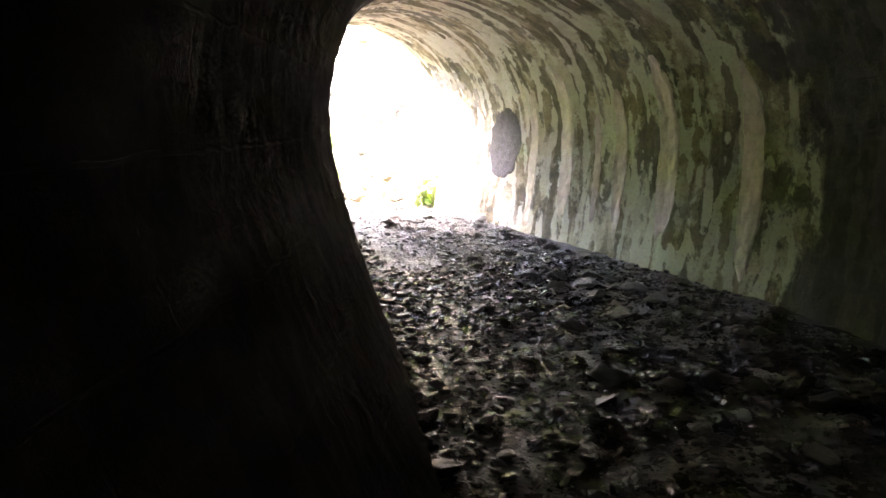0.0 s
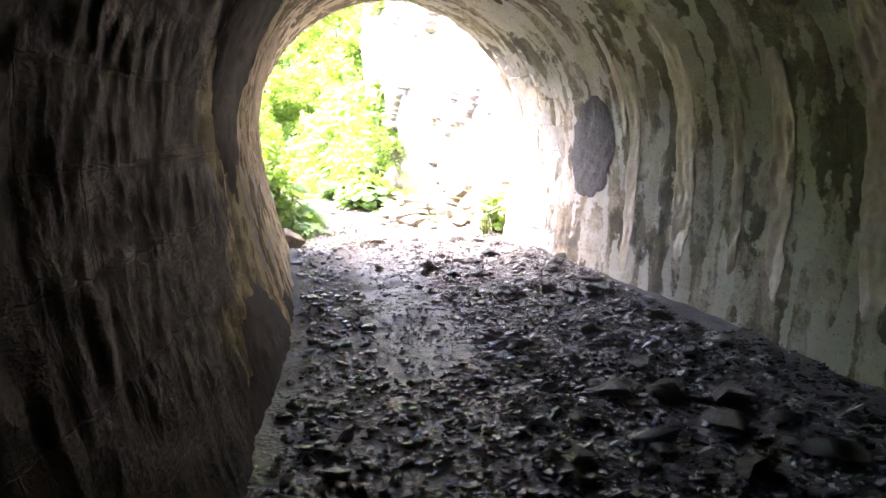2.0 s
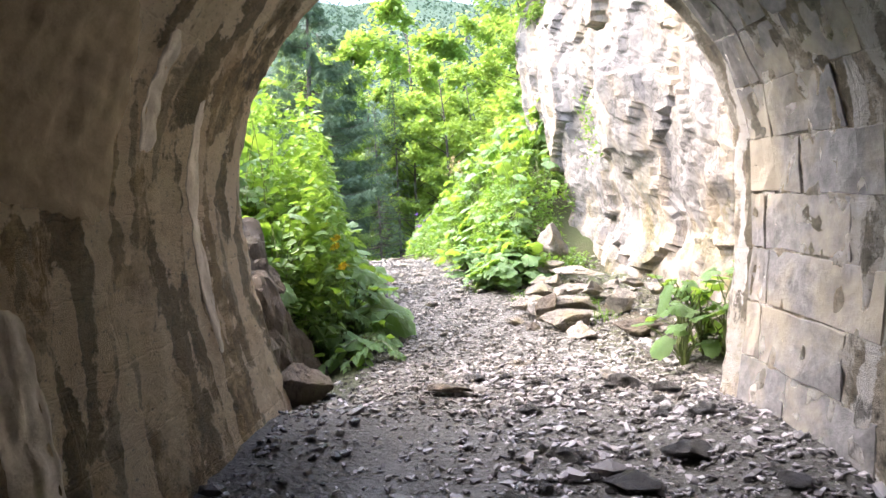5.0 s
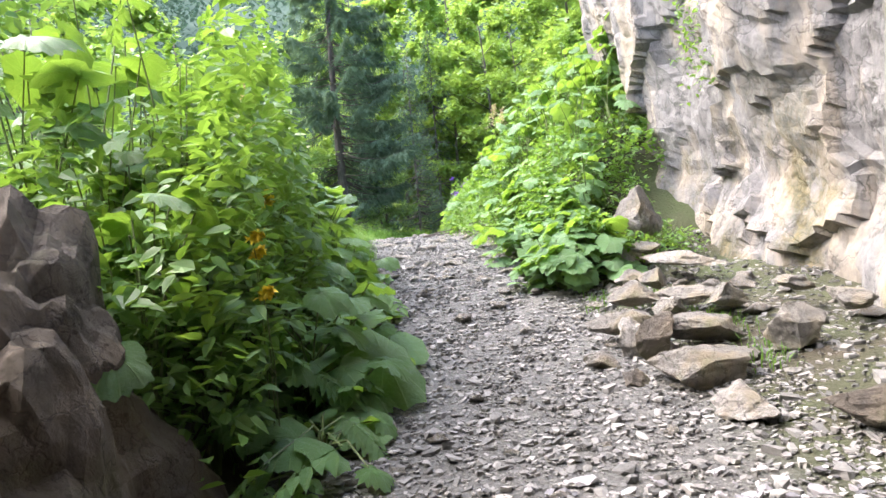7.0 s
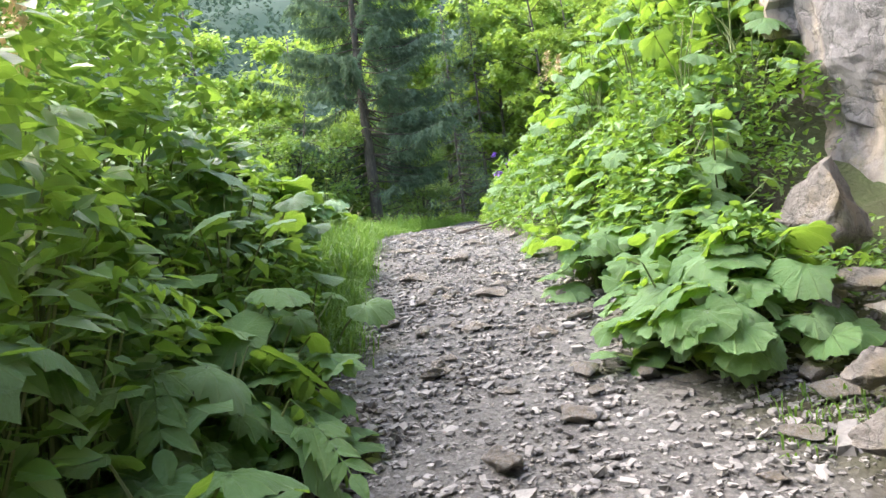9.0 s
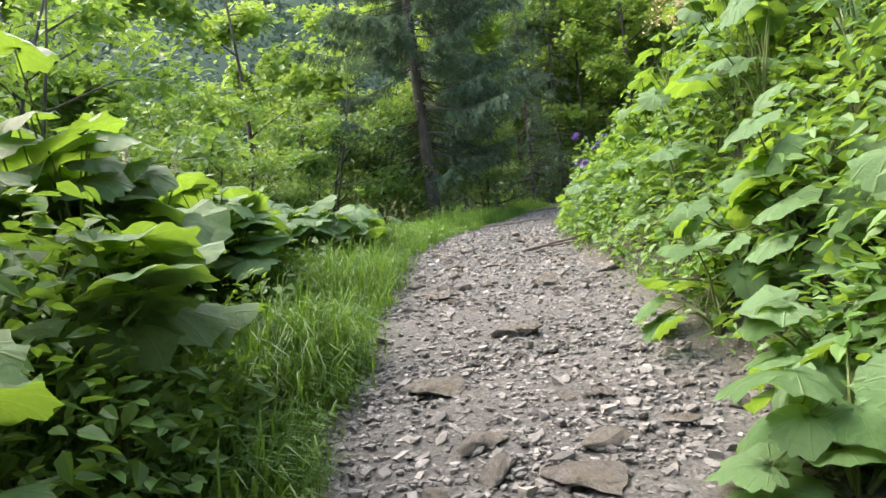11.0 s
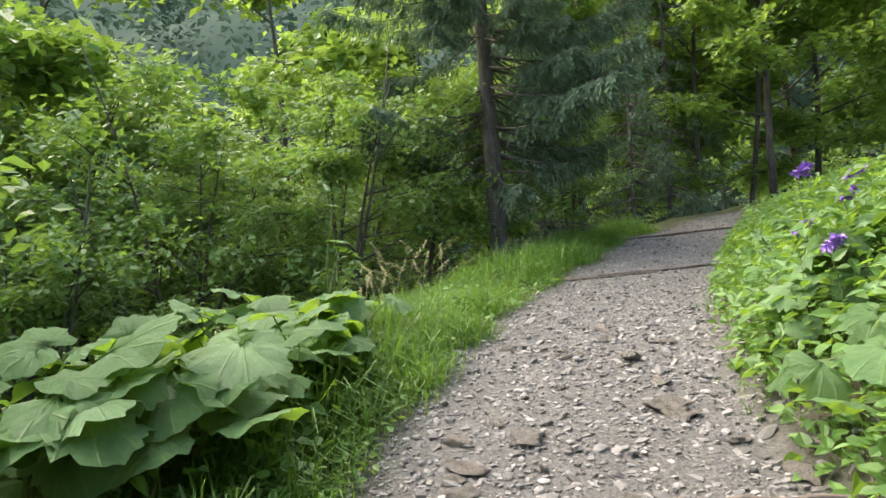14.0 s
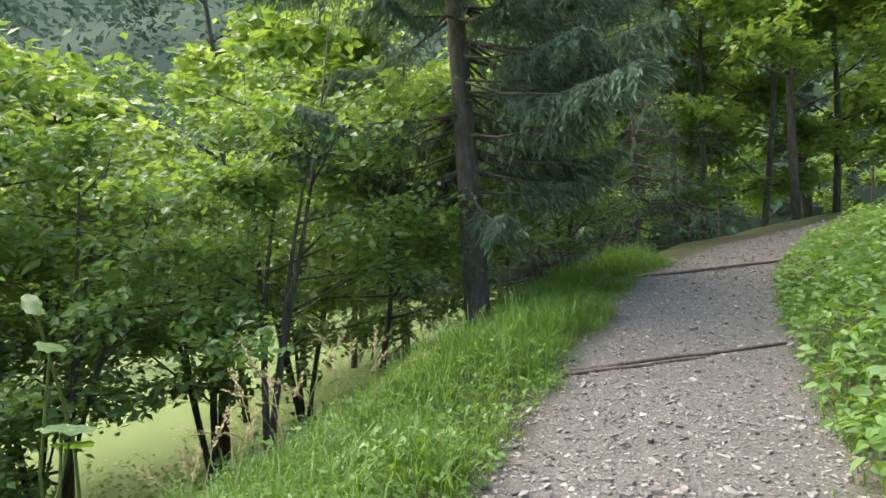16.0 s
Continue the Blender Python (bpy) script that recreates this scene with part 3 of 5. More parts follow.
# ---- stones ----
def stone_mesh(seed, sharp=0.35, flat=0.6, detail=2):
    bm = bmesh.new()
    bmesh.ops.create_icosphere(bm, subdivisions=detail, radius=1)
    off = Vector((seed * 3.1, seed * 1.7, 0))
    planes = [(Vector((math.sin(seed * 7 + i * 2.4), math.cos(seed * 5 + i * 1.9), math.sin(i * 3.3 + seed))).normalized(), 0.38 + 0.34 * ((seed * 13 + i * 7) % 10) / 10) for i in range(9)]
    for v in bm.verts:
        for nrm, dist in planes:
            over = v.co.dot(nrm) - dist
            if over > 0:
                v.co -= nrm * over
        v.co *= 1 + sharp * 0.4 * noise.noise(v.co * 1.9 + off) + 0.10 * noise.noise(v.co * 6.0 + off)
        v.co.z *= flat
    me = bpy.data.meshes.new("stone")
    bm.to_mesh(me)
    bm.free()
    me.materials.append(M_stone)
    return me


STONES = [stone_mesh(i, 0.8, 0.6 + 0.1 * (i % 5), 3) for i in range(9)]


WET = []
for me in STONES:
    wet_copy = me.copy()
    wet_copy.materials[0] = M_wetstone
    WET.append(wet_copy)


def stone(x, y, size, spin=0.0, label="", shape=0, stretch=(1, 1, 1), sink=0.25, tip=0.0):
    ob = shared("stone", STONES[shape % 9], pose(x, y, gz(x, y) + size * (0.45 - sink), tip, tip * 0.5, spin) @ Matrix.Diagonal((size * stretch[0], size * stretch[1], size * stretch[2], 1)))
    return tagged(ob, label or "grey angular loose stone lying on the path", "stone", "loose stones")


# ---- leaves and herbs ----
def leaf_mesh(name, lobes, depth, notch, cup, material, nb=36, seed=0, long=1.0, jag=0.05):
    """A leaf with an angular lobed rim, pleats along its veins and a waved margin."""
    r = np.random.RandomState(seed)
    vs, fs = [(0, 0, 0.02)], []
    th = np.linspace(-math.pi, math.pi, nb, endpoint=False) + math.pi / nb
    lop = r.uniform(-0.12, 0.12)
    rims = r.normal(0, 0.035, nb)
    levels = (0.34, 0.7, 1.0)
    for ring in levels:
        for i, t in enumerate(th):
            tri_ = 2 * abs(((lobes * t / (2 * math.pi)) % 1.0) - 0.5) * 2 - 1
            rad = 1 - depth * tri_ * (0.25 + 0.75 * ring) + lop * math.sin(t)
            rad *= 1 - notch * math.exp(-((abs(t) - math.pi) / 0.36) ** 2)
            if ring == 1.0:
                rad *= 1 + jag * (-1) ** i + rims[i]
            q = rad * ring
            z = -cup * q * q + 0.13 * abs(math.sin(t)) * q - 0.045 * tri_ * ring + 0.10 * ring ** 2 * math.sin(2 * t + seed) + 0.08 * ring ** 2 * math.sin(3 * t + seed * 2.3) + 0.05 * ring ** 2 * math.sin(7 * t + seed) + r.normal(0, 0.016)
            vs.append((q * math.cos(t) * long + 0.35, q * math.sin(t), z))
    for i in range(nb):
        j = (i + 1) % nb
        fs.append((0, 1 + i, 1 + j))
        for k in range(len(levels) - 1):
            o = 1 + k * nb
            fs.append((o + i, o + nb + i, o + nb + j, o + j))
    me = bpy.data.meshes.new(name)
    me.from_pydata(vs, [], fs)
    me.materials.append(material)
    me.polygons.foreach_set("use_smooth", [True] * len(me.polygons))
    return me


ROUND = [leaf_mesh("leaf", 9, 0.075, 0.8, 0.16 + 0.05 * i, M_big, 36, i, 1.0, 0.03) for i in range(6)]
LOBED = [leaf_mesh("leaf", 5, 0.13, 0.6, 0.26 + 0.06 * i, M_big, 34, 10 + i, 1.0 + 0.06 * i, 0.06) for i in range(5)]
OVAL = [leaf_mesh("leaf", 1, 0.12, 0.1, 0.3, M_big, 16, 20 + i, 1.7) for i in range(3)]


def stem_mesh(bow):
    v, f = [], []
    tube(v, f, [(bow * math.sin(math.pi * q), 0, q) for q in (0, 0.3, 0.65, 1.0)], [0.010, 0.008, 0.006, 0.004], 4)
    me = bpy.data.meshes.new("stem")
    me.from_pydata([tuple(p) for p in v], [], f)
    me.materials.append(M_stem)
    return me


def pinnate_mesh(seed, pairs=5):
    """A feathered leaf: pointed leaflets in pairs along a drooping rib."""
    r = np.random.RandomState(seed)
    vs, fs = [], []
    ribs = [Vector((q * 1.9, 0, 0.35 * q - 0.55 * q * q)) for q in np.linspace(0, 1, pairs + 2)]
    tube(vs, fs, ribs, [0.02] * len(ribs), 3)
    spots_ = [(ribs[i + 1], sd * r.uniform(0.8, 1.1), r.uniform(0.5, 0.68)) for i in range(pairs) for sd in (-1, 1)] + [(ribs[-1], 0.0, 0.7)]
    for p_, yaw, ln in spots_:
        f_ = Vector((math.cos(yaw), math.sin(yaw), r.uniform(-0.45, -0.05)))
        s_ = Vector((-math.sin(yaw), math.cos(yaw), 0))
        b0 = len(vs)
        vs.append(p_)
        for q, w in ((0.2, 0.16), (0.45, 0.21), (0.75, 0.13)):
            mid = p_ + f_ * ln * q + Vector((0, 0, -0.12 * q * q))
            vs += [mid + s_ * w * 0.85 + Vector((0, 0, 0.04)), mid, mid - s_ * w * 0.85 + Vector((0, 0, 0.04))]
        vs.append(p_ + f_ * ln + Vector((0, 0, -0.14)))
        fs += [(b0, b0 + 2, b0 + 1), (b0, b0 + 3, b0 + 2)]
        for k in (1, 4):
            a_ = b0 + k
            fs += [(a_, a_ + 1, a_ + 4, a_ + 3), (a_ + 1, a_ + 2, a_ + 5, a_ + 4)]
        fs += [(b0 + 7, b0 + 8, b0 + 10), (b0 + 8, b0 + 9, b0 + 10)]
    me = bpy.data.meshes.new("leaf")
    me.from_pydata([tuple(v) for v in vs], [], fs)
    me.materials.append(M_big)
    return me


PINNATE = [pinnate_mesh(30 + i, 4 + i) for i in range(3)]
STEMS = [stem_mesh(q) for q in (0.03, 0.08, 0.13)]


def plant(rng, name, label, x, y, height, reach, count, size, shapes, group, facing=None, low=0.15, droop=0.4):
    """A herb with its stems and single leaves; leaves crowd towards the outside and the top."""
    base = new(name)
    base.location = (x, y, gz(x, y) - 0.03)
    for i in range(count):
        a = rng.uniform(0, 2 * math.pi) if facing is None else facing + rng.normal(0, 0.9)
        f = (i + 0.6) / count
        zz = height * (low + (1 - low) * f ** 0.8) * rng.uniform(0.85, 1.1)
        rr_ = reach * (0.25 + 0.75 * math.sqrt(rng.uniform())) * (1.05 - 0.55 * min(1, zz / height) ** 2)
        tip = Vector((rr_ * math.cos(a), rr_ * math.sin(a), zz))
        s = size * rng.uniform(0.6, 1.3)
        zax = tip.normalized()
        xax = Vector((-zax.z * math.cos(a), -zax.z * math.sin(a), math.hypot(zax.x, zax.y))).normalized()
        turn = Matrix((xax, zax.cross(xax), zax)).transposed().to_4x4()
        shared("stem", STEMS[rng.randint(3)], turn @ Matrix.Diagonal((1, 1, tip.length, 1)), base)
        m = Matrix.Translation(tip) @ Euler((rng.normal(0, 0.25), rng.normal(droop, 0.28), a + rng.normal(0, 0.8))).to_matrix().to_4x4() @ Matrix.Diagonal((s, s, s, 1))
        shared("leaf", shapes[rng.randint(len(shapes))], m, base)
    return tagged(base, label, "plant", group)


def place(s, d):
    i = min(len(LINE) - 1, max(0, int(round(s / 0.1))))
    return LINE[i, 0] + TANG[i, 1] * d, LINE[i, 1] - TANG[i, 0] * d


prng = np.random.RandomState(11)
BUTTERBUR = "butterbur plant with broad pale-veined green leaves on the bank"
HERB = "tall leafy green herb growing beside the path"
# dense herbs beside the mouth of the tunnel
for i in range(64):
    f = prng.uniform()
    d = -0.95 - 2.3 * prng.uniform() ** 1.2
    s = S_PORTAL + (0.9 + 4.2 * f if d > -1.15 else 1.45 + 3.7 * f)
    x, y = place(s, d)
    hgt = (0.4 + 2.3 * smooth(0.9, 1.9, -d) * (1.05 - 0.40 * f)) * prng.uniform(0.75, 1.15)
    if s < S_PORTAL + 2.3:
        hgt = hgt * 0.6
    if i % 3 == 0:
        plant(prng, "tall_herb", "tall herb with feathered green leaves beside the path", x, y, float(hgt), 0.40, 10, 0.15, PINNATE, "herbs by the tunnel", None, 0.25)
    else:
        plant(prng, "tall_herb", HERB, x, y, float(hgt), 0.46, 13, 0.075 + 0.09 * prng.uniform(), LOBED + OVAL[:1], "herbs by the tunnel", None, 0.25)
# broad leaves that hang over the edge of the path
for i in range(14):
    x, y = place(S_PORTAL + 2.2 + 3.2 * prng.uniform(), -1.0 - 0.35 * prng.uniform())
    plant(prng, "butterbur", "low butterbur plant with lobed leaves over the path's edge", x, y, 0.35 + 0.35 * prng.uniform(), 0.34, 6, 0.12, LOBED + ROUND, "butterbur on the valley side", None, 0.55, 0.15)
# butterbur on the valley side
for i in range(75):
    r = 4.4 + 4.6 * prng.uniform() ** 0.75
    d = float(np.interp(r, [4.2, 6.0, 7.5, 9.0], [-1.15, -1.3, -1.75, -1.95])) - 1.7 * prng.uniform()
    x, y = place(S_PORTAL + r, d)
    hgt = np.interp(r, [4, 7.2, 8.5, 9.0], [1.6, 1.5, 1.0, 0.9]) * (0.72 + 0.4 * smooth(1.2, 2.0, -d)) * prng.uniform(0.8, 1.12)
    plant(prng, "butterbur", BUTTERBUR, x, y, float(hgt), 0.42, 8, float(np.interp(r, [4.4, 5.8, 6.8], [0.10, 0.13, 0.19])), ROUND if r > 5.8 else LOBED + ROUND, "butterbur on the valley side", None, 0.72, 0.12)
# its lower carpet further on
for i in range(78):
    r = prng.uniform(8.0, 12.4)
    d = float(np.interp(r, [8.0, 9.5, 10.5, 12.4], [-1.95, -1.85, -1.35, -1.4])) - 1.7 * prng.uniform()
    x, y = place(S_PORTAL + r, d)
    plant(prng, "butterbur", "low butterbur plant with broad flat green leaves on the verge", x, y, float(np.interp(r, [8.0, 10.5, 12.4], [0.9, 0.72, 0.5]) * prng.uniform(0.8, 1.15)), 0.45, 6, 0.165, ROUND, "butterbur on the valley side", None, 0.7, 0.12)
# low plants on the hill side verge
for i in range(26):
    x, y = place(S_PORTAL + prng.uniform(11.0, 15.5), 1.3 + 0.9 * prng.uniform())
    plant(prng, "leafy_herb", "pale green leafy herb on the verge of the path", x, y, 0.3 + 0.35 * prng.uniform(), 0.38, 8, 0.12, LOBED + ROUND, "herbs on the far verge", None, 0.3, 0.25)
# leafy bank on the hill side
for i in range(120):
    r = 4.5 + 7.4 * prng.uniform()
    wide = min(2.1, 0.22 + (r - 4.3) * 0.42 + 1.6 * max(0.0, r - 6.3))
    d = 0.80 + 0.35 * float(smooth(7.0, 9.0, r)) + wide * prng.uniform()
    x, y = place(S_PORTAL + r, d)
    hgt = (0.42 + 0.7 * smooth(1.0, 2.0, d)) * (1 - 0.45 * smooth(9.5, 12, r)) * prng.uniform(0.8, 1.3)
    plant(prng, "butterbur", BUTTERBUR, x, y, float(hgt), 0.40, 11, 0.12, ROUND + LOBED, "plants on the hill side")
# bush at the right foot of the portal
for i in range(5):
    x, y = -0.55 + 0.45 * prng.uniform(), 11.5 + 0.6 * prng.uniform()
    plant(prng, "leafy_herb", "bright green leafy herb growing at the foot of the tunnel mouth", x, y, 0.55 + 0.3 * prng.uniform(), 0.28, 16, 0.06, LOBED + OVAL, "herbs at the portal")


# ---- low growth that nobody could count ----
def strip(n, s0, s1, d0, d1, rng, power=1.0):
    s = rng.uniform(s0, s1, n)
    d = d0 + (d1 - d0) * rng.uniform(0, 1, n) ** power
    px = np.interp(s, STATION, LINE[:, 0]) + np.interp(s, STATION, TANG[:, 1]) * d
    py = np.interp(s, STATION, LINE[:, 1]) - np.interp(s, STATION, TANG[:, 0]) * d
    return px, py, s, d


def undergrowth(name, label, n, s0, s1, d0, d1, height, size, material, seed, tilt=0.4, power=1.0):
    rng = np.random.RandomState(seed)
    x, y, s, d = strip(n, s0, s1, d0, d1, rng, power)
    clump = 0.5 + 0.65 * (wave(x, y, 3.5, seed) + 0.5) + 0.5 * wave(x, y, 9.0, seed + 60)
    z = ground_z(x, y) + height * np.clip(clump, 0.15, 1.3) * rng.uniform(0.03, 1, n) ** 0.5 * np.clip((np.abs(d) - min(abs(d0), abs(d1))) / 0.5 + 0.35, 0.2, 1)
    v, f = leaf_cloud(rng, np.stack([x, y, z], 1), size, tilt, 0.62, None, material is M_herb)
    ob = mesh_object(name, v, f, material, smooth=False)
    return tagged(ob, label, "undergrowth", kind="stuff")


undergrowth("undergrowth", "dense small-leaved green undergrowth on the valley side", 25000, S_PORTAL + 1.35, S_PORTAL + 5.5, -1.15, -4.2, 2.3, 0.095, M_herb, 31)
undergrowth("undergrowth", "low green herbs between the broad leaves", 9000, S_PORTAL + 4.6, S_PORTAL + 12, -1.1, -4.0, 0.5, 0.075, M_herb, 32)
undergrowth("undergrowth", "dense herbs between the tall herbs and the broad leaves", 9000, S_PORTAL + 4.8, S_PORTAL + 6.8, -1.05, -3.2, 1.0, 0.07, M_herb, 40)
undergrowth("undergrowth", "dense green herbs on the hill side bank", 18000, S_PORTAL + 6.0, S_PORTAL + 12.5, 0.85, 3.8, 0.8, 0.075, M_herb, 33)
undergrowth("undergrowth", "dense green herbs where the bank begins", 4500, S_PORTAL + 4.7, S_PORTAL + 6.4, 0.85, 1.35, 0.7, 0.075, M_herb, 37)
undergrowth("undergrowth", "low herbs and moss at the foot of the cliff", 2600, S_PORTAL + 4.7, S_PORTAL + 6.6, 1.25, 2.3, 0.35, 0.05, M_herb, 39)
undergrowth("undergrowth", "low green herbs along the far path", 26000, S_PORTAL + 10, S_PORTAL + 24, 0.8, 5.0, 0.5, 0.085, M_herb, 34)
undergrowth("undergrowth", "shaded ferns and seedlings on the forest floor", 15000, S_PORTAL + 5, S_PORTAL + 30, -3.0, -14.0, 0.5, 0.12, M_tree, 35)
undergrowth("undergrowth", "green shrubs above the bank", 15000, S_PORTAL + 8, S_PORTAL + 30, 3.5, 14.0, 1.6, 0.14, M_tree, 36)


def grass(name, label, n, s0, s1, d0, d1, length, seed, power=1.0, tuft_r=0.07):
    """Blades in tufts that lean outwards and droop at the tip."""
    rng = np.random.RandomState(seed)
    per = 22
    x, y, s, d = strip(n // per, s0, s1, d0, d1, rng, power)
    near = min(abs(d0), abs(d1))
    edge = np.abs(d) - near - 0.25 * (wave(x, y, 5.0, seed + 9) + 0.5)
    keep = (wave(x, y, 3.0, seed) + rng.normal(0, 0.25, len(x)) > -0.35) & (edge > 0)
    x, y, edge = x[keep], y[keep], edge[keep]
    tall = length * np.clip(0.85 + 0.8 * wave(x, y, 2.2, seed + 3), 0.3, 1.6) * rng.uniform(0.5, 1.3, len(x)) * np.clip(0.45 + edge / 0.5, 0.4, 1)
    k = np.repeat(np.arange(len(x)), per)
    n = len(k)
    off = rng.normal(0, tuft_r, (n, 2))
    bx, by = x[k] + off[:, 0], y[k] + off[:, 1]
    p = np.stack([bx, by, ground_z(bx, by) - 0.01], 1)
    a = np.arctan2(off[:, 1], off[:, 0]) + rng.normal(0, 0.7, n)
    out = np.stack([np.cos(a), np.sin(a), 0 * a], 1)
    side = np.stack([-np.sin(a), np.cos(a), 0 * a], 1)
    L = (tall[k] * rng.uniform(0.45, 1.25, n)).clip(0.04)[:, None]
    w = 0.0034 * rng.uniform(0.6, 1.5, n)[:, None]
    bend = rng.uniform(0.15, 1.3, n)[:, None]
    up = np.array([0, 0, 1.0])
    m1 = p + up * L * 0.45 + out * L * bend * 0.10
    m2 = p + up * L * (0.82 - 0.16 * bend) + out * L * bend * 0.36
    top = p + up * L * (1.0 - 0.48 * bend) + out * L * bend * 0.75
    v = np.stack([p - side * w * 0.7, p + side * w * 0.7, m1 + side * w, m1 - side * w, m2 + side * w * 0.8, m2 - side * w * 0.8, top], 1).reshape(-1, 3)
    b_ = np.arange(n) * 7
    f = np.stack([b_, b_ + 1, b_ + 2, b_ + 3], 1).tolist() + np.stack([b_ + 3, b_ + 2, b_ + 4, b_ + 5], 1).tolist() + np.stack([b_ + 5, b_ + 4, b_ + 6], 1).tolist()
    return tagged(mesh_object(name, v, f, M_grass, smooth=False), label, "grass", kind="stuff")


grass("grass", "long green grass on the verge of the path", 56000, S_PORTAL + 7.6, S_PORTAL + 13.5, -0.78, -2.6, 0.38, 41, 0.9)
grass("grass", "strip of green grass between path and broad leaves", 15000, S_PORTAL + 5.2, S_PORTAL + 7.7, -0.78, -1.4, 0.42, 46, 0.9)
undergrowth("undergrowth", "small weeds among the grass of the verge", 7000, S_PORTAL + 6.0, S_PORTAL + 16, -0.85, -2.6, 0.22, 0.05, M_herb, 38)
grass("grass", "green grass beside the far path", 60000, S_PORTAL + 12.5, S_PORTAL + 22, -0.85, -4.0, 0.36, 42, 1.0)
grass("grass", "short grass and weeds on the hill side verge", 24000, S_PORTAL + 7.5, S_PORTAL + 20, 0.72, 2.4, 0.20, 43, 0.9)
grass("grass", "thin dry grass at the foot of the cliff", 900, S_PORTAL + 2.2, S_PORTAL + 4.2, 0.8, 1.5, 0.14, 44)
grass("grass", "thin grass under the herbs", 4000, S_PORTAL + 2.0, S_PORTAL + 6.5, -0.85, -1.5, 0.18, 45)


# ---- gravel ----
def pebbles(name, label, n, s0, s1, d0, d1, size, material, seed, flat=0.6, small=False):
    rng = np.random.RandomState(seed)
    x, y, s, d = strip(n, s0, s1, d0, d1, rng)
    sz = size * np.exp(rng.normal(0, 0.45, n))
    z = ground_z(x, y) + sz * 0.12
    bm = bmesh.new()
    if small:
        bmesh.ops.create_cube(bm, size=1.35)
        bmesh.ops.triangulate(bm, faces=bm.faces[:])
    else:
        bmesh.ops.create_icosphere(bm, subdivisions=1, radius=1)
    bm.verts.ensure_lookup_table()
    ref = np.array([v.co[:] for v in bm.verts])
    tri = np.array([[v.index for v in f.verts] for f in bm.faces])
    bm.free()
    k = len(ref)
    a = rng.uniform(0, 6.28, n)
    jit = rng.uniform(0.5, 1.2, (n, k, 3)) if small else rng.uniform(0.75, 1.15, (n, k, 1))
    q = ref[None] * jit * np.stack([rng.uniform(0.8, 1.5, n), rng.uniform(0.6, 1.0, n), flat * rng.uniform(0.5, 1.2, n)], 1)[:, None, :]
    tip = rng.normal(0, 0.3, (n, 1))
    qz = q[:, :, 2] + q[:, :, 0] * tip
    qx = q[:, :, 0] * np.cos(a)[:, None] - q[:, :, 1] * np.sin(a)[:, None]
    qy = q[:, :, 0] * np.sin(a)[:, None] + q[:, :, 1] * np.cos(a)[:, None]
    v = np.stack([qx, qy, qz], 2) * sz[:, None, None] + np.stack([x, y, z], 1)[:, None, :]
    f = (tri[None] + (np.arange(n) * k)[:, None, None]).reshape(-1, 3).tolist()
    return tagged(mesh_object(name, v.reshape(-1, 3), f, material, smooth=False), label, "gravel", kind="stuff")


M_gravel, nt, b = mat("gravel_stone", 0.8)
rnd = nt.nodes.new("ShaderNodeNewGeometry").outputs["Random Per Island"]
n = noise_tex(nt, coords(nt), 60.0, 6, 0.7)
c = ramp(nt, rnd, [(0.0, (0.09, 0.088, 0.083)), (0.4, (0.168, 0.163, 0.153)), (0.85, (0.245, 0.237, 0.222)), (1.0, (0.34, 0.328, 0.305))])
c = mixc(nt, 0.4, c, ramp(nt, n, [(0.3, (0.25, 0.25, 0.25)), (0.7, (0.75, 0.75, 0.75))]), "OVERLAY")
nt.links.new(c, b.inputs["Base Color"])
bump(nt, b, n, 0.6, 0.01)
# wet stones, coloured darker still for the dim inner floor
M_mudstone_dim, nt, b = mat("wet_gravel_dim", 0.2)
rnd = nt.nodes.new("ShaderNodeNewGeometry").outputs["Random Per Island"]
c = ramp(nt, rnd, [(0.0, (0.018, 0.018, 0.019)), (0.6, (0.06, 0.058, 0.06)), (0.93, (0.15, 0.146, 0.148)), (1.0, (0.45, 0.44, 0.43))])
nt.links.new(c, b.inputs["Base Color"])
bump(nt, b, noise_tex(nt, coords(nt), 50.0, 6, 0.7), 0.7, 0.01)
pebbles("gravel", "grey and pale crushed stone covering the path", 26000, S_PORTAL + 0.0, S_PORTAL + 7.5, -1.0, 1.3, 0.0115, M_gravel, 51, 0.6, True)
pebbles("gravel", "fine stones at the foot of the cliff", 7000, S_PORTAL + 0.2, S_PORTAL + 5.4, 1.0, 3.2, 0.014, M_gravel, 55, 0.6, True)
pebbles("gravel", "grey and pale crushed stone covering the path", 5200, S_PORTAL + 0.2, S_PORTAL + 14, -0.9, 0.95, 0.016, M_gravel, 56)
pebbles("gravel", "grey gravel on the far path", 13000, S_PORTAL + 7.3, S_PORTAL + 15, -1.0, 1.2, 0.0105, M_gravel, 52, 0.6, True)
pebbles("gravel", "grey gravel on the far path", 16000, S_PORTAL + 14.8, S_PORTAL + 27, -0.95, 0.95, 0.0095, M_gravel, 57, 0.6, True)
# damp stones, their colour lightened for the daylight at the mouth
M_damp_lit, nt, b = mat("damp_gravel_lit", 0.25)
rnd = nt.nodes.new("ShaderNodeNewGeometry").outputs["Random Per Island"]
c = ramp(nt, rnd, [(0.0, (0.10, 0.096, 0.10)), (0.5, (0.36, 0.347, 0.358)), (0.9, (0.46, 0.445, 0.455)), (1.0, (0.62, 0.61, 0.60))])
nt.links.new(c, b.inputs["Base Color"])
bump(nt, b, noise_tex(nt, coords(nt), 50.0, 6, 0.7), 0.7, 0.01)
pebbles("gravel", "wet black stones and mud on the tunnel floor", 3800, S_PORTAL - 10.0, S_PORTAL - 4.0, -0.9, 1.6, 0.019, M_mudstone_dim, 53)
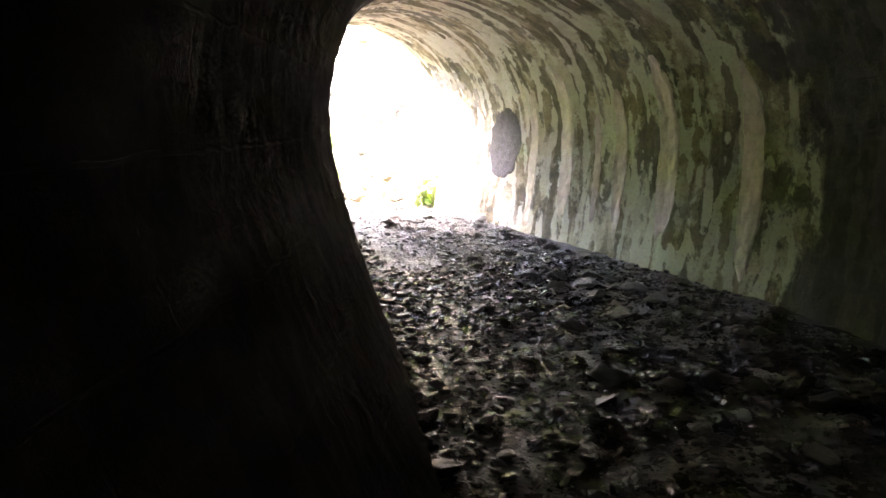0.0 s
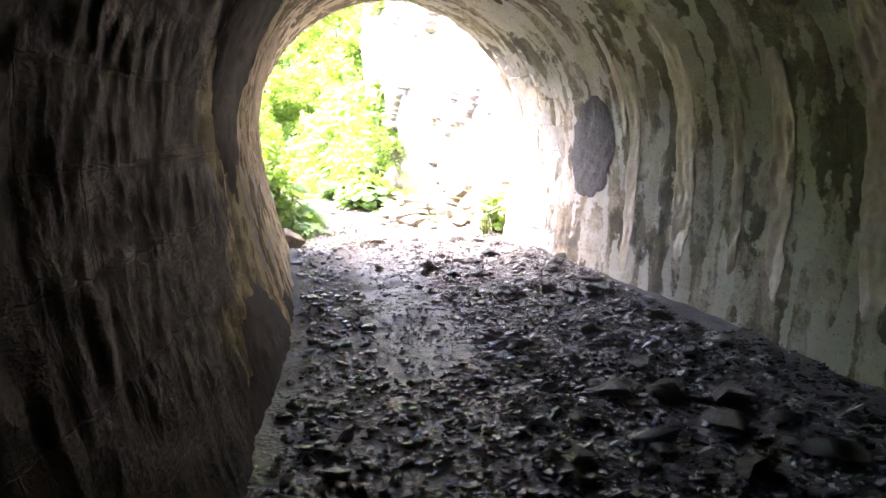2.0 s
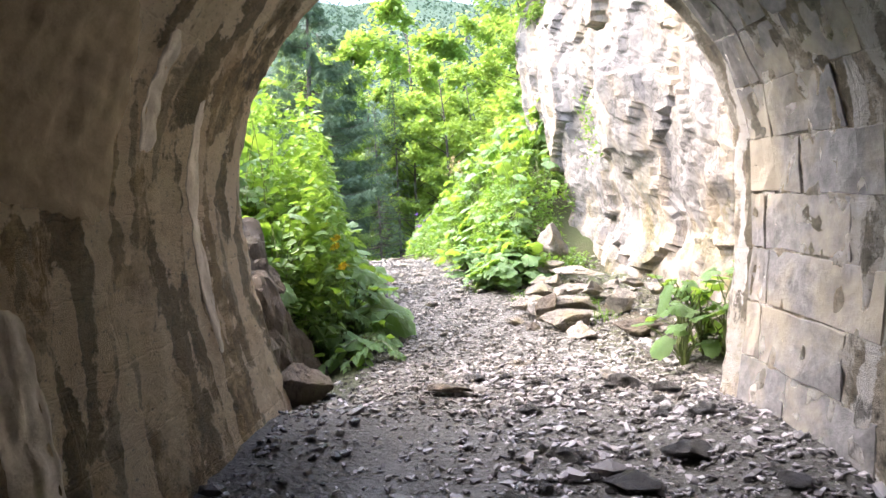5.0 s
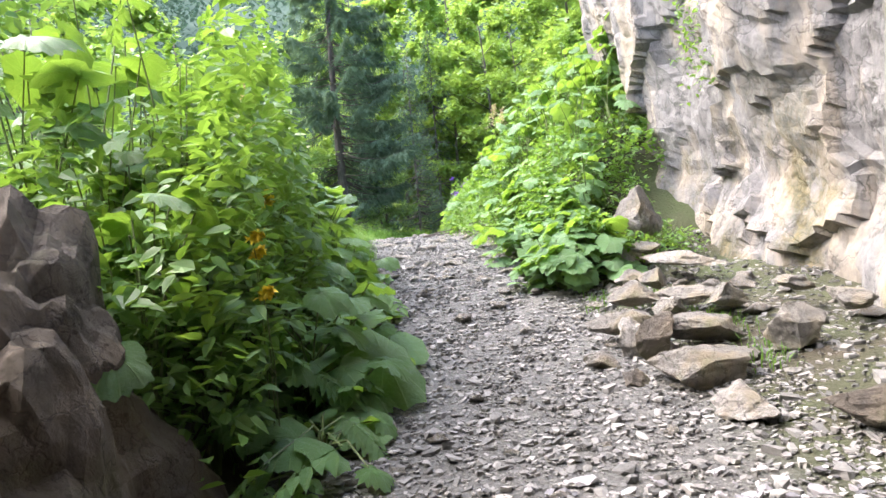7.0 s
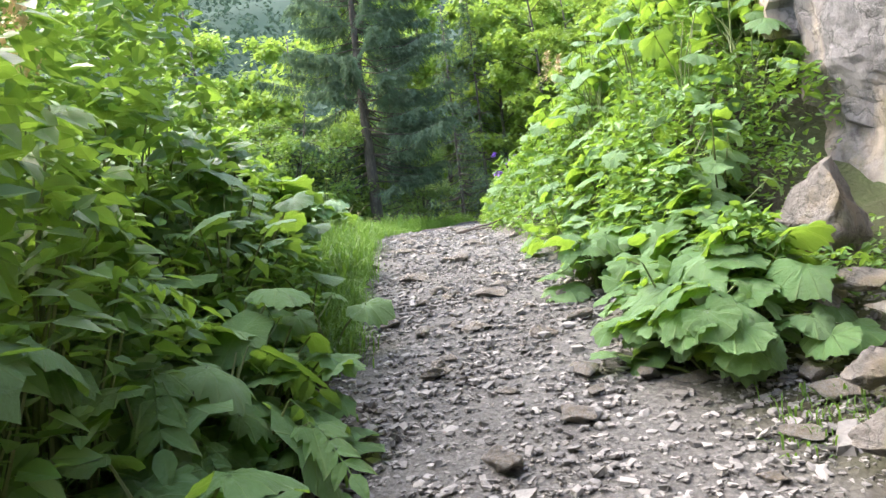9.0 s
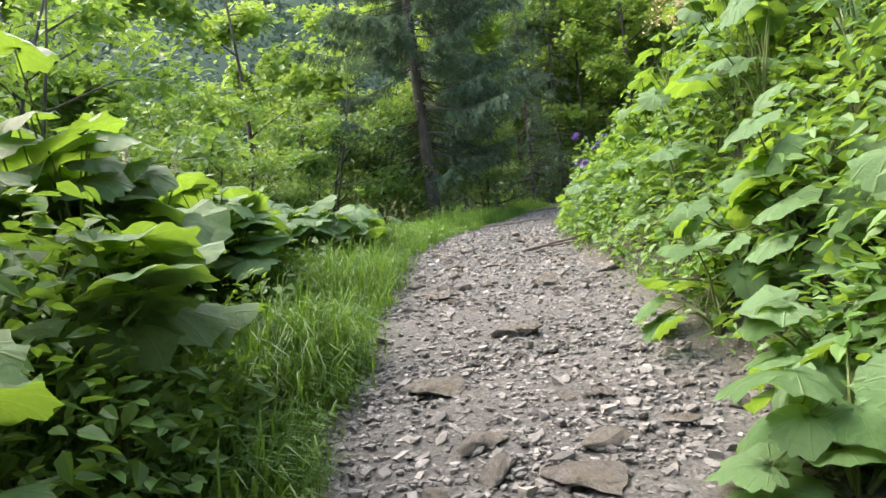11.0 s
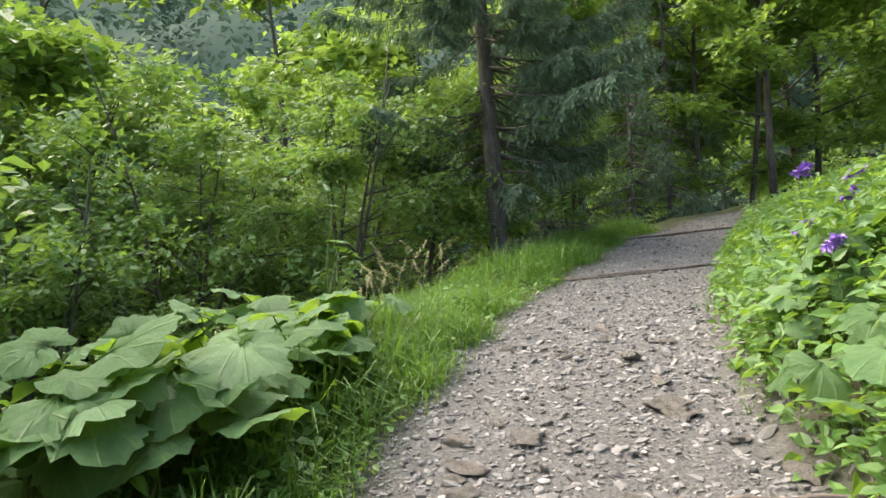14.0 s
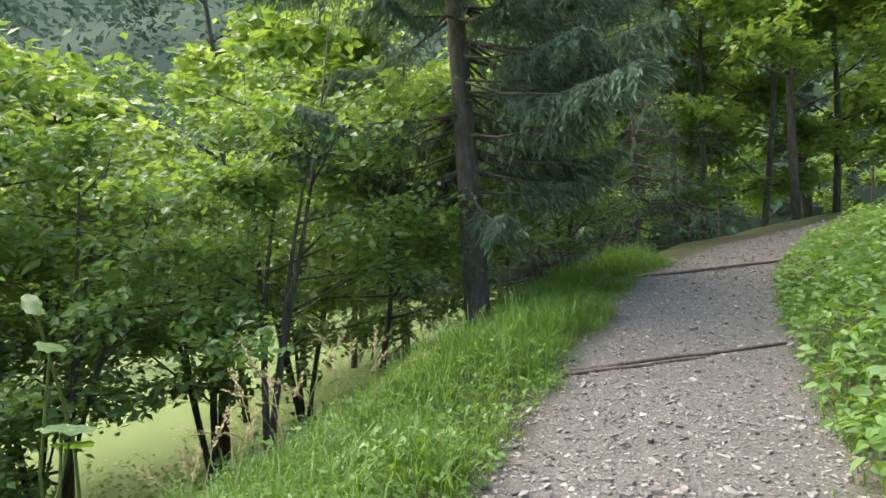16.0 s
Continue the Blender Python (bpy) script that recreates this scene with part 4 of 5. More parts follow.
pebbles("gravel", "fine damp grit on the floor of the tunnel mouth", 9000, S_PORTAL - 5.5, S_PORTAL + 1.0, -0.15, 1.4, 0.011, M_damp_lit, 62, 0.5, True)
pebbles("gravel", "damp grey stones on the floor of the tunnel mouth", 2600, S_PORTAL - 4.6, S_PORTAL + 1.4, -0.3, 1.4, 0.018, M_damp_lit, 59)
pebbles("gravel", "fine wet grit on the tunnel floor", 9500, S_PORTAL - 9.5, S_PORTAL - 3.8, -1.35, 1.7, 0.012, M_mudstone_dim, 58, 0.6, True)
pebbles("gravel", "fine damp grit on the floor of the tunnel mouth", 7500, S_PORTAL - 4.5, S_PORTAL + 1.2, -1.35, 1.4, 0.011, M_damp_lit, 60, 0.6, True)
pebbles("gravel", "damp stones along the tunnel wall", 1100, S_PORTAL - 10.0, S_PORTAL + 0.8, -1.4, -0.9, 0.02, M_mudstone_dim, 54)

# single stones along the path
srng = np.random.RandomState(61)
for i in range(150):
    s = S_PORTAL + srng.uniform(0.5, 13)
    x, y = place(s, srng.uniform(-0.8, 0.95))
    stone(x, y, 0.04 + 0.07 * srng.uniform() ** 2.5, srng.uniform(0, 360), "", srng.randint(9), (1.3, 0.9, 0.7))
for i in range(170):
    s = S_PORTAL - srng.uniform(-0.8, 9.5)
    x, y = place(s, srng.uniform(-0.2, 1.35))
    ob = stone(x, y, 0.045 + 0.10 * srng.uniform() ** 2.2, srng.uniform(0, 360), "wet black angular stone on the muddy tunnel floor", srng.randint(9), (1.2, 0.9, 0.8))
    ob.data = WET[STONES.index(ob.data)]


# ---- trees ----
def broadleaf(name, label, seed, height, spread_, leaves, size, trunk_r=0.07, bare=0.15, stems=1, material=None):
    rng = np.random.RandomState(seed)
    base = new(name)
    tv, tf, ends = [], [], []
    for k in range(stems):
        a0 = rng.uniform(0, 6.28)
        out = (0.22 if stems > 1 else 0.05) * height
        pts, rad = [], []
        for q in np.linspace(0, 1, 8):
            pts.append(Vector((math.cos(a0) * out * q ** 1.2 + 0.04 * height * math.sin(3 * q + seed) * q, math.sin(a0) * out * q ** 1.2 + 0.03 * height * math.sin(4 * q + k) * q, height * q * (1 - 0.05 * k))))
            rad.append(trunk_r * (1 - 0.85 * q) / (1 + 0.15 * stems))
        tube(tv, tf, pts, rad, 8)
        for j in range(int(15 / math.sqrt(stems))):
            q = bare + (0.97 - bare) * (j + rng.uniform()) / (15 / math.sqrt(stems))
            i = min(6, int(q * 7))
            p0 = pts[i].lerp(pts[i + 1], q * 7 - i)
            a = rng.uniform(0, 6.28)
            ln = spread_ * (1.05 - 0.75 * abs(q - 0.35) ** 0.9) * rng.uniform(0.6, 1.1)
            rise = rng.uniform(0.05, 0.55)
            p1 = p0 + Vector((math.cos(a) * ln * 0.5, math.sin(a) * ln * 0.5, ln * rise * 0.7))
            p2 = p0 + Vector((math.cos(a + 0.25) * ln, math.sin(a + 0.25) * ln, ln * rise * 0.9))
            r0 = trunk_r * 0.32 * (1 - 0.6 * q)
            tube(tv, tf, [p0, p1, p2], [r0, r0 * 0.6, r0 * 0.2], 5)
            for w in range(4):
                b0 = p0.lerp(p2, 0.35 + 0.2 * w)
                aa = a + rng.choice([-1, 1]) * rng.uniform(0.5, 1.2)
                b1 = b0 + Vector((math.cos(aa), math.sin(aa), rng.uniform(-0.15, 0.5))) * ln * 0.36
                tube(tv, tf, [b0, b0.lerp(b1, 0.5) + Vector((0, 0, 0.03)), b1], [r0 * 0.4, r0 * 0.25, r0 * 0.1], 4)
                ends += [(b0, b1), (b0.lerp(b1, 0.4), b1), (p1, p2)]
    mesh_object("trunk", tv, tf, M_bark, base)
    e = np.array([[*a, *b_] for a, b_ in ends])
    pick = rng.randint(0, len(e), leaves)
    q = rng.uniform(0.1, 1.15, leaves)[:, None]
    c = e[pick, :3] * (1 - q) + e[pick, 3:] * q + rng.normal(0, 0.055 * spread_, (leaves, 3))
    v, f = leaf_cloud(rng, c, size)
    mesh_object("crown", v, f, material or M_tree, base, smooth=False)
    return tagged(base, label, "tree", "broadleaf trees")


def spruce(seed, height, radius, bare, trunk_r, sprays, blades=6):
    rng = np.random.RandomState(seed)
    base = new("spruce_tree")
    tv, tf = [], []
    tube(tv, tf, [(0.02 * math.sin(q * 9), 0.02 * math.cos(q * 7), height * q - 0.2) for q in np.linspace(0, 1, 12)], [trunk_r * (1.25 if i == 0 else 1) * (1 - 0.9 * i / 11) for i in range(12)], 12)
    cen, axs = [], []
    z = bare
    while z < height * 0.98:
        q = z / height
        ln = radius * (1 - q) ** 0.8 * (0.6 + 0.4 * min(1, (z - bare) / 1.5))
        for k in range(5):
            a = rng.uniform(0, 6.28)
            l = ln * rng.uniform(0.65, 1.15)
            dr = rng.uniform(0.18, 0.42)
            pts = [Vector((math.cos(a) * l * w, math.sin(a) * l * w, z + rng.uniform(-0.05, 0.05) - dr * l * w + 0.22 * l * w ** 3)) for w in (0, 0.3, 0.65, 1.0)]
            tube(tv, tf, pts, [0.028 * (1 - q) + 0.006, 0.018 * (1 - q) + 0.005, 0.009, 0.003], 5)
            if z < bare + 0.5 and rng.uniform() < 0.5:
                continue
            for j in range(int(sprays * (0.3 + l))):
                w = 0.18 + 0.82 * math.sqrt(rng.uniform())
                i = 0 if w < 0.3 else (1 if w < 0.65 else 2)
                ww = (w - (0, 0.3, 0.65)[i]) / (0.3, 0.35, 0.35)[i]
                p = pts[i].lerp(pts[i + 1], ww)
                sd = rng.choice([-1, 1]) * rng.uniform(0.5, 1.15)
                dirn = Vector((math.cos(a + sd), math.sin(a + sd), rng.uniform(-1.6, -0.35)))
                t_len = 0.32 * (1.15 - 0.5 * w) * rng.uniform(0.5, 1.2)
                for g in range(blades):
                    cen.append(p + dirn * t_len * (g / blades))
                    axs.append(dirn + Vector((rng.normal(0, 0.45), rng.normal(0, 0.45), rng.normal(0, 0.25))))
        z += 0.24 * rng.uniform(0.7, 1.3)
    mesh_object("trunk", tv, tf, M_bark, base)
    v, f = leaf_cloud(rng, np.array(cen), 0.12, 0.15, 0.21, np.array(axs))
    mesh_object("crown", v, f, M_needle, base, smooth=False)
    return tagged(base, "tall dark spruce with drooping branches beside the path", "spruce tree", "spruces")


def stand(ob, x, y, turn=0.0, scale=1.0, drop=0.1):
    ob.matrix_basis = pose(x, y, gz(x, y) - drop, 0, 0, turn) @ Matrix.Scale(scale, 4)
    return ob


def again(ob, x, y, turn=0.0, scale=1.0, drop=0.1):
    o = copy_thing(ob, pose(x, y, gz(x, y) - drop, 0, 0, turn))
    o.matrix_basis = pose(x, y, gz(x, y) - drop, 0, 0, turn) @ Matrix.Scale(scale, 4)
    return o


big_spruce = stand(spruce(3, 12.0, 3.9, 2.3, 0.19, 46, 8), -14.75, 24.4)
thin_spruce = stand(spruce(4, 9.0, 1.7, 0.5, 0.075, 9), -17.2, 28.2)
for x, y, t_, sc in ((-15.9, 30.0, 90, 0.9), (-19.5, 31.0, 150, 1.2), (-21.5, 28.0, 210, 1.1), (-16.8, 33.0, 260, 1.2), (-24.0, 33.0, 20, 1.5)):
    again(thin_spruce, x, y, t_, sc)
SHRUB = "many-stemmed shrub with thin bare lower branches and small green leaves"
TREE = "slender broadleaf tree with thin dark trunk and light green leaves"
shrub = stand(broadleaf("shrub", SHRUB, 5, 5.6, 2.0, 8500, 0.12, 0.08, 0.30, 4), -15.6, 21.6)
shrub_b = stand(broadleaf("shrub", SHRUB, 6, 6.6, 2.3, 9000, 0.125, 0.085, 0.28, 5), -17.0, 19.4)
tree_a = stand(broadleaf("tree", TREE, 7, 10.5, 3.0, 7500, 0.24, 0.13, 0.22, 1, M_light), -16.6, 37.0)
tree_b = stand(broadleaf("tree", TREE, 8, 12.0, 3.4, 8500, 0.25, 0.15, 0.2, 1, M_light), -15.6, 39.5)
for x, y, t_, sc in ((-18.8, 22.0, 60, 1.1), (-17.6, 17.0, 120, 1.1), (-16.8, 24.0, 300, 1.0), (-13.2, 15.4, 80, 0.75), (-14.6, 17.2, 30, 0.8), (-11.6, 12.6, 10, 0.8), (-15.0, 26.6, 200, 0.5)):
    again(shrub, x, y, t_, sc)
for x, y, t_, sc in ((-21.0, 19.5, 10, 1.15), (-20.5, 24.5, 100, 1.2), (-14.0, 12.0, 170, 1.0), (-18.5, 13.5, 250, 1.1), (-11.5, 9.0, 40, 1.0), (-22.0, 15.5, 310, 1.3), (-16.0, 7.0, 200, 1.2), (-19.5, 17.0, 30, 1.6), (-21.0, 12.5, 130, 1.7), (-17.5, 10.0, 220, 1.5), (-9.6, 11.2, 75, 1.1), (-11.2, 14.6, 140, 0.95), (-8.4, 8.4, 260, 1.1)):
    again(shrub_b, x, y, t_, sc)
trng = np.random.RandomState(17)
spots = [(-24.0, 20.5), (-26.5, 25.5), (-23.0, 29.0), (-28.5, 16.5), (-24.5, 13.0), (-20.5, 33.5), (-29.5, 31.0)]
while len(spots) < 27:
    x, y = trng.uniform(-46, -2), trng.uniform(4, 60)
    st_, d_, _ = along(x, y)
    if abs(d_[0]) < 2.6 or (-19 < x and y < 29.5) or (x > -6 and y < 24) or any((x - a) ** 2 + (y - b_) ** 2 < 6.5 for a, b_ in spots):
        continue
    spots.append((x, y))
for x, y, t_, sc in ((-10.2, 33.0, 20, 0.9), (-7.6, 30.5, 140, 1.0), (-14.6, 34.5, 260, 0.85), (-9.4, 37.5, 80, 1.2), (-6.4, 35.0, 200, 1.1)):
    again(tree_b, x, y, t_, sc)
for x, y, t_, sc in ((-22.0, 42.0, 40, 2.0), (-18.5, 46.0, 160, 2.0), (-27.0, 40.0, 280, 2.0), (-21.5, 23.0, 50, 1.25), (-22.5, 19.0, 170, 1.3), (-20.5, 16.0, 240, 1.3)):
    again(tree_a, x, y, t_, sc, 0.2)
for i, (x, y) in enumerate(spots):
    again((tree_a, tree_b)[i % 2], x, y, trng.uniform(0, 360), trng.uniform(0.9, 1.35), 0.2)


# ---- wooded hillside across the valley ----
def far_hill():
    rng = np.random.RandomState(71)
    az, dist = np.linspace(radians(-30), radians(150), 60), np.linspace(48, 420, 30)
    vs = []
    for a in az:
        for r in dist:
            h = -9 + 0.55 * (r - 48) + 14 * noise.noise(Vector((math.sin(a) * r, math.cos(a) * r, 0)) * 0.02)
            vs.append((-8 - r * math.sin(a), 18 + r * math.cos(a), h))
    tagged(mesh_object("backdrop_hill", vs, grid_faces(60, 30), M_far_haze), "wooded mountain side across the valley", "hill", kind="structure")
    cs = []
    for i in range(2300):
        a, r = rng.uniform(radians(-28), radians(148)), 50 + 340 * rng.uniform() ** 1.7
        h = -9 + 0.55 * (r - 48) + 14 * noise.noise(Vector((math.sin(a) * r, math.cos(a) * r, 0)) * 0.02)
        tall, wide = rng.uniform(9, 16) * (1 + r / 300), rng.uniform(2.2, 3.6) * (1 + r / 200)
        q = rng.uniform(0, 1, 44)
        b_ = rng.uniform(0, 6.28, 44)
        w = wide * (1 - q) ** 0.8 * rng.uniform(0.4, 1, 44)
        cs.append(np.stack([-8 - r * math.sin(a) + w * np.cos(b_), 18 + r * math.cos(a) + w * np.sin(b_), h + tall * (0.1 + 0.9 * q)], 1))
    v, f = leaf_cloud(rng, np.concatenate(cs), 1.5, 0.6)
    tagged(mesh_object("far_woods", v, f, M_far_haze, smooth=False), "hazy far woods on the mountain side", "forest", kind="stuff")


# distance haze is mixed into this foliage colour as a blue cast
M_far_haze = leaf_material("far_foliage_haze", (0.05, 0.095, 0.075), (0.033, 0.066, 0.062), (0.075, 0.125, 0.08), (0.06, 0.11, 0.07), 1.0, True)
far_hill()


# ---- patches and dressed stone on the tunnel wall ----
M_dark, nt, b = mat("dark_roughcast", 0.9)
co = coords(nt)
n = noise_tex(nt, co, 30.0, 9, 0.75)
nt.links.new(ramp(nt, n, [(0.3, (0.05, 0.048, 0.05)), (0.55, (0.12, 0.115, 0.12)), (0.75, (0.24, 0.23, 0.24))]), b.inputs["Base Color"])
bump(nt, b, n, 1.0, 0.03)
# near-black coat for the left wall, high up and along its foot
M_black, nt, b = mat("black_roughcast", 0.9)
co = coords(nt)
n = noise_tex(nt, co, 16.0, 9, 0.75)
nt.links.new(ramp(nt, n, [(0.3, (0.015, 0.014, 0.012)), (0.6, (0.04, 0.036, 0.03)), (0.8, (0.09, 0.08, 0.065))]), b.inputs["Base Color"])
bump(nt, b, n, 1.0, 0.03)
M_bare, nt, b = mat("brown_plaster", 0.8)
n = noise_tex(nt, coords(nt), 9.0, 9, 0.75)
nt.links.new(ramp(nt, n, [(0.3, (0.20, 0.155, 0.095)), (0.6, (0.33, 0.265, 0.17)), (0.8, (0.44, 0.365, 0.255))]), b.inputs["Base Color"])
bump(nt, b, n, 0.8, 0.02)
M_lime, nt, b = mat("lime_run", 0.75)
n = noise_tex(nt, coords(nt), 9.0, 9, 0.75)
nt.links.new(ramp(nt, n, [(0.3, (0.36, 0.315, 0.24)), (0.5, (0.56, 0.51, 0.42)), (0.72, (0.72, 0.67, 0.58))]), b.inputs["Base Color"])
bump(nt, b, n, 0.8, 0.02)
M_block, nt, b = mat("dressed_stone", 0.8)
co = coords(nt)
n = noise_tex(nt, co, 11.0, 9, 0.72)
n2 = noise_tex(nt, co, 2.0, 5, 0.6)
c = ramp(nt, n, [(0.3, (0.11, 0.108, 0.11)), (0.5, (0.225, 0.22, 0.22)), (0.7, (0.36, 0.35, 0.335))])
c = mixc(nt, ramp(nt, n2, [(0.45, (0, 0, 0)), (0.6, (0.7, 0.7, 0.7))]), c, (0.44, 0.39, 0.29))
rnd = nt.nodes.new("ShaderNodeObjectInfo").outputs["Random"]
c = mixc(nt, 0.5, c, ramp(nt, rnd, [(0, (0.42, 0.42, 0.43)), (1, (0.58, 0.57, 0.55))]), "OVERLAY")
nt.links.new(c, b.inputs["Base Color"])
bump(nt, b, n, 0.9, 0.02)


def wall_patch(name, label, u0, u1, q0, q1, material, proud, seed, square=2.0):
    """A thin irregular coat on the wall, lobed at its rim, with its own edge."""
    uu, qq = np.linspace(u0, u1, 40), np.linspace(q0, q1, 64)
    pts, U, Q = lining_points(uu, qq, proud)
    back, _, _ = lining_points(uu, qq, -0.03)
    cu, cq = (U - (u0 + u1) / 2) / (u1 - u0) * 2, (Q - (q0 + q1) / 2) / (q1 - q0) * 2
    rim = (np.abs(cu) ** square + np.abs(cq) ** square) ** (1 / square) + (0.22 if u1 - u0 > 0.45 else 0.12) * wave(U, Q, 4.0, seed) + 0.10 * wave(U * 2, Q, 9.0, seed + 1) + 0.12 * wave(U, Q, 17.0, seed + 2)
    f = np.clip((0.95 - rim.ravel()) / 0.22, 0, 1)[:, None]
    mix = back * (1 - f) + pts * f
    keep = f.ravel() > 0
    faces = [q for q in grid_faces(40, 64) if any(keep[k] for k in q)]
    ob = mesh_object(name, mix, faces, material, lining)
    return tagged(ob, label)


wall_patch("plaster_patch", "dark grey oval roughcast patch", 3.25, 4.15, GIRTH - 0.5 - 2.0, GIRTH - 0.5 - 0.65, M_dark, 0.010, 81)
wall_patch("black_patch", "black patch high on the wall", 0.8, 2.45, 0.5 + 0.9, 0.5 + 3.4, M_black, 0.014, 83)
wall_patch("black_patch", "black patch at the foot of the wall", 0.45, 2.35, -0.3, 0.5 + 0.75, M_black, 0.012, 86)
wall_patch("black_patch", "black patch at the foot of the wall beside the mouth", 2.3, 3.0, -0.3, 0.5 + 0.35, M_black, 0.010, 88)
wall_patch("plaster_patch", "smooth brown bare patch in the lining", 3.0, 4.25, 0.5 + 1.2, 0.5 + 2.5, M_bare, 0.010, 87, 5.0)
for u_, w_, h0, h1, sd_ in ((3.35, 0.30, -0.1, 1.25, 90), (2.6, 0.22, -0.1, 1.7, 92), (4.25, 0.16, 1.55, 2.35, 94), (1.95, 0.25, 0.2, 2.3, 96), (4.7, 0.14, 0.3, 2.2, 98)):
    wall_patch("lime_streak", "pale lime run down the lining", u_, u_ + w_, 0.5 + h0, 0.5 + h1, M_lime, 0.005, sd_, 3.0)
for u_, w_, h0, h1, sd_ in ((2.9, 0.22, 0.0, 2.4, 101), (2.2, 0.3, 0.1, 2.8, 103), (1.3, 0.25, 0.0, 2.2, 105), (0.5, 0.35, 0.1, 2.6, 107), (-0.5, 0.3, 0.0, 2.3, 109), (1.75, 0.12, 0.3, 1.9, 111), (3.1, 0.12, 1.3, 2.6, 113)):
    wall_patch("lime_streak", "pale lime run down the lining", u_, u_ + w_, GIRTH - 0.5 - h1, GIRTH - 0.5 - h0, M_lime, 0.005, sd_, 3.0)



def stone_courses():
    """Dressed blocks of the portal's jamb, each proud of its joints."""
    rng = np.random.RandomState(91)
    for row in range(8):
        q1 = GIRTH - 0.5 - 0.02 - row * 0.30
        q0 = q1 - 0.293
        u = 4.22 + (0.22 if row % 2 else 0.0)
        while u < U_END - 0.25:
            w = min(rng.uniform(0.55, 0.85), U_END - 0.17 - u)
            if w > 0.12:
                u2, inner = u + w - 0.007, np.linspace(0, 1, 5)
                uu = np.array([u, *(u + 0.005 + (u2 - u - 0.01) * inner), u2])
                qq = np.array([q0, *(q0 + 0.005 + (q1 - q0 - 0.01) * inner[::2]), q1])
                front, U, Q = lining_points(uu, qq, 0.002 + rng.uniform(0, 0.005))
                back, _, _ = lining_points(uu, qq, -0.002)
                rim = (U < uu[0] + 1e-6) | (U > uu[-1] - 1e-6) | (Q < qq[0] + 1e-6) | (Q > qq[-1] - 1e-6)
                pts = np.where(rim.ravel()[:, None], back, front)
                mesh_object("stone_block", pts, grid_faces(7, 5), M_block, lining, smooth=False)
            u += w


stone_courses()


# ---- rocks at the foot of the cliff and by the portal ----
M_rubble = rock_material("rubble_stone", (0.225, 0.21, 0.185), (0.08, 0.073, 0.065), (0.23, 0.19, 0.12), 3.0, 0.6)
M_brownrock = rock_material("brown_rock", (0.12, 0.102, 0.082), (0.04, 0.033, 0.028), (0.15, 0.12, 0.085), 2.2, 0.5)


def boulder(label, x, y, z, sx_, sy_, sz_, spin, tip, seed, material=None, name="boulder"):
    bm = bmesh.new()
    bmesh.ops.create_icosphere(bm, subdivisions=4, radius=1)
    off = Vector((seed * 2.3, seed * 5.1, seed))
    cuts = [(Vector((math.sin(seed + i * 1.7), math.cos(seed * 2 + i * 2.9), 0.9 * math.sin(i * 2.1 + seed * 3))).normalized(), 0.45 + 0.07 * ((i * 3 + seed) % 5)) for i in range(11)]
    for v in bm.verts:
        for nrm, dist in cuts:
            over = v.co.dot(nrm) - dist
            if over > 0:
                v.co -= nrm * over * 0.97
        v.co *= 1 + 0.16 * noise.noise(v.co * 2.2 + off) + 0.10 * noise.noise(v.co * 5 + off) + 0.05 * noise.noise(v.co * 13 + off)
        v.co = Vector((v.co.x * sx_, v.co.y * sy_, v.co.z * sz_)) * (0.9 if name == "boulder" else 1)
    me = bpy.data.meshes.new(name)
    bm.to_mesh(me)
    bm.free()
    me.materials.append(material or M_rubble)
    ob = new(name, me)
    ob.matrix_basis = pose(x, y, z, tip, tip * 0.4, spin)
    return tagged(ob, label, "rock", "rocks below the cliff" if name == "boulder" else "")


PALE = "pale grey angular boulder below the cliff"
boulder(PALE, -2.88, 15.72, 2.86, 0.36, 0.26, 0.36, 20, 12, 3)
boulder("round grey stone under the boulder", -2.85, 15.3, 2.5, 0.22, 0.18, 0.17, 70, 0, 4, M_stone)
boulder("pale flat stone leaning on the rubble", -2.66, 15.25, 2.58, 0.2, 0.14, 0.07, 35, 14, 20)
boulder("dark flat slab lying on stones below the cliff", -2.3, 14.98, 2.47, 0.46, 0.17, 0.075, 8, 7, 5, M_stone)
boulder("flat weathered stone slab", -1.72, 12.85, 1.98, 0.44, 0.24, 0.17, 12, 4, 6)
boulder("ochre-stained flat stone in the rubble", -2.3, 13.5, 2.14, 0.34, 0.17, 0.12, 8, 4, 7)
boulder("pale weathered stone slab", -1.8, 13.38, 2.12, 0.36, 0.2, 0.13, 20, -6, 21)
boulder("dark upright stone in the rubble", -2.02, 13.15, 2.08, 0.17, 0.14, 0.2, 60, 10, 22, M_brownrock)
boulder("grey angular stone in the rubble", -2.2, 13.25, 2.05, 0.15, 0.14, 0.19, 150, -8, 23, M_stone)
boulder("small pale stone on the edge of the path", -2.3, 12.98, 1.97, 0.15, 0.1, 0.07, 30, 0, 24)
boulder("dark stone under the slab", -2.05, 12.75, 1.92, 0.12, 0.1, 0.1, 100, 0, 25, M_brownrock)
boulder("pale layered stone in the rubble", -2.42, 14.05, 2.27, 0.27, 0.16, 0.12, 0, 5, 26)
boulder("pale layered stone in the rubble", -2.05, 14.0, 2.26, 0.3, 0.17, 0.09, 160, -5, 27)
boulder("ochre stone in the rubble", -1.75, 13.85, 2.25, 0.2, 0.16, 0.13, 80, 6, 28)
boulder("small grey stone in the rubble", -2.58, 14.45, 2.36, 0.15, 0.12, 0.1, 40, 0, 29)
boulder(PALE, -2.1, 13.75, 2.18, 0.18, 0.15, 0.13, 120, 0, 8)
boulder(PALE, -1.3, 13.3, 2.12, 0.2, 0.13, 0.2, 200, 20, 9)
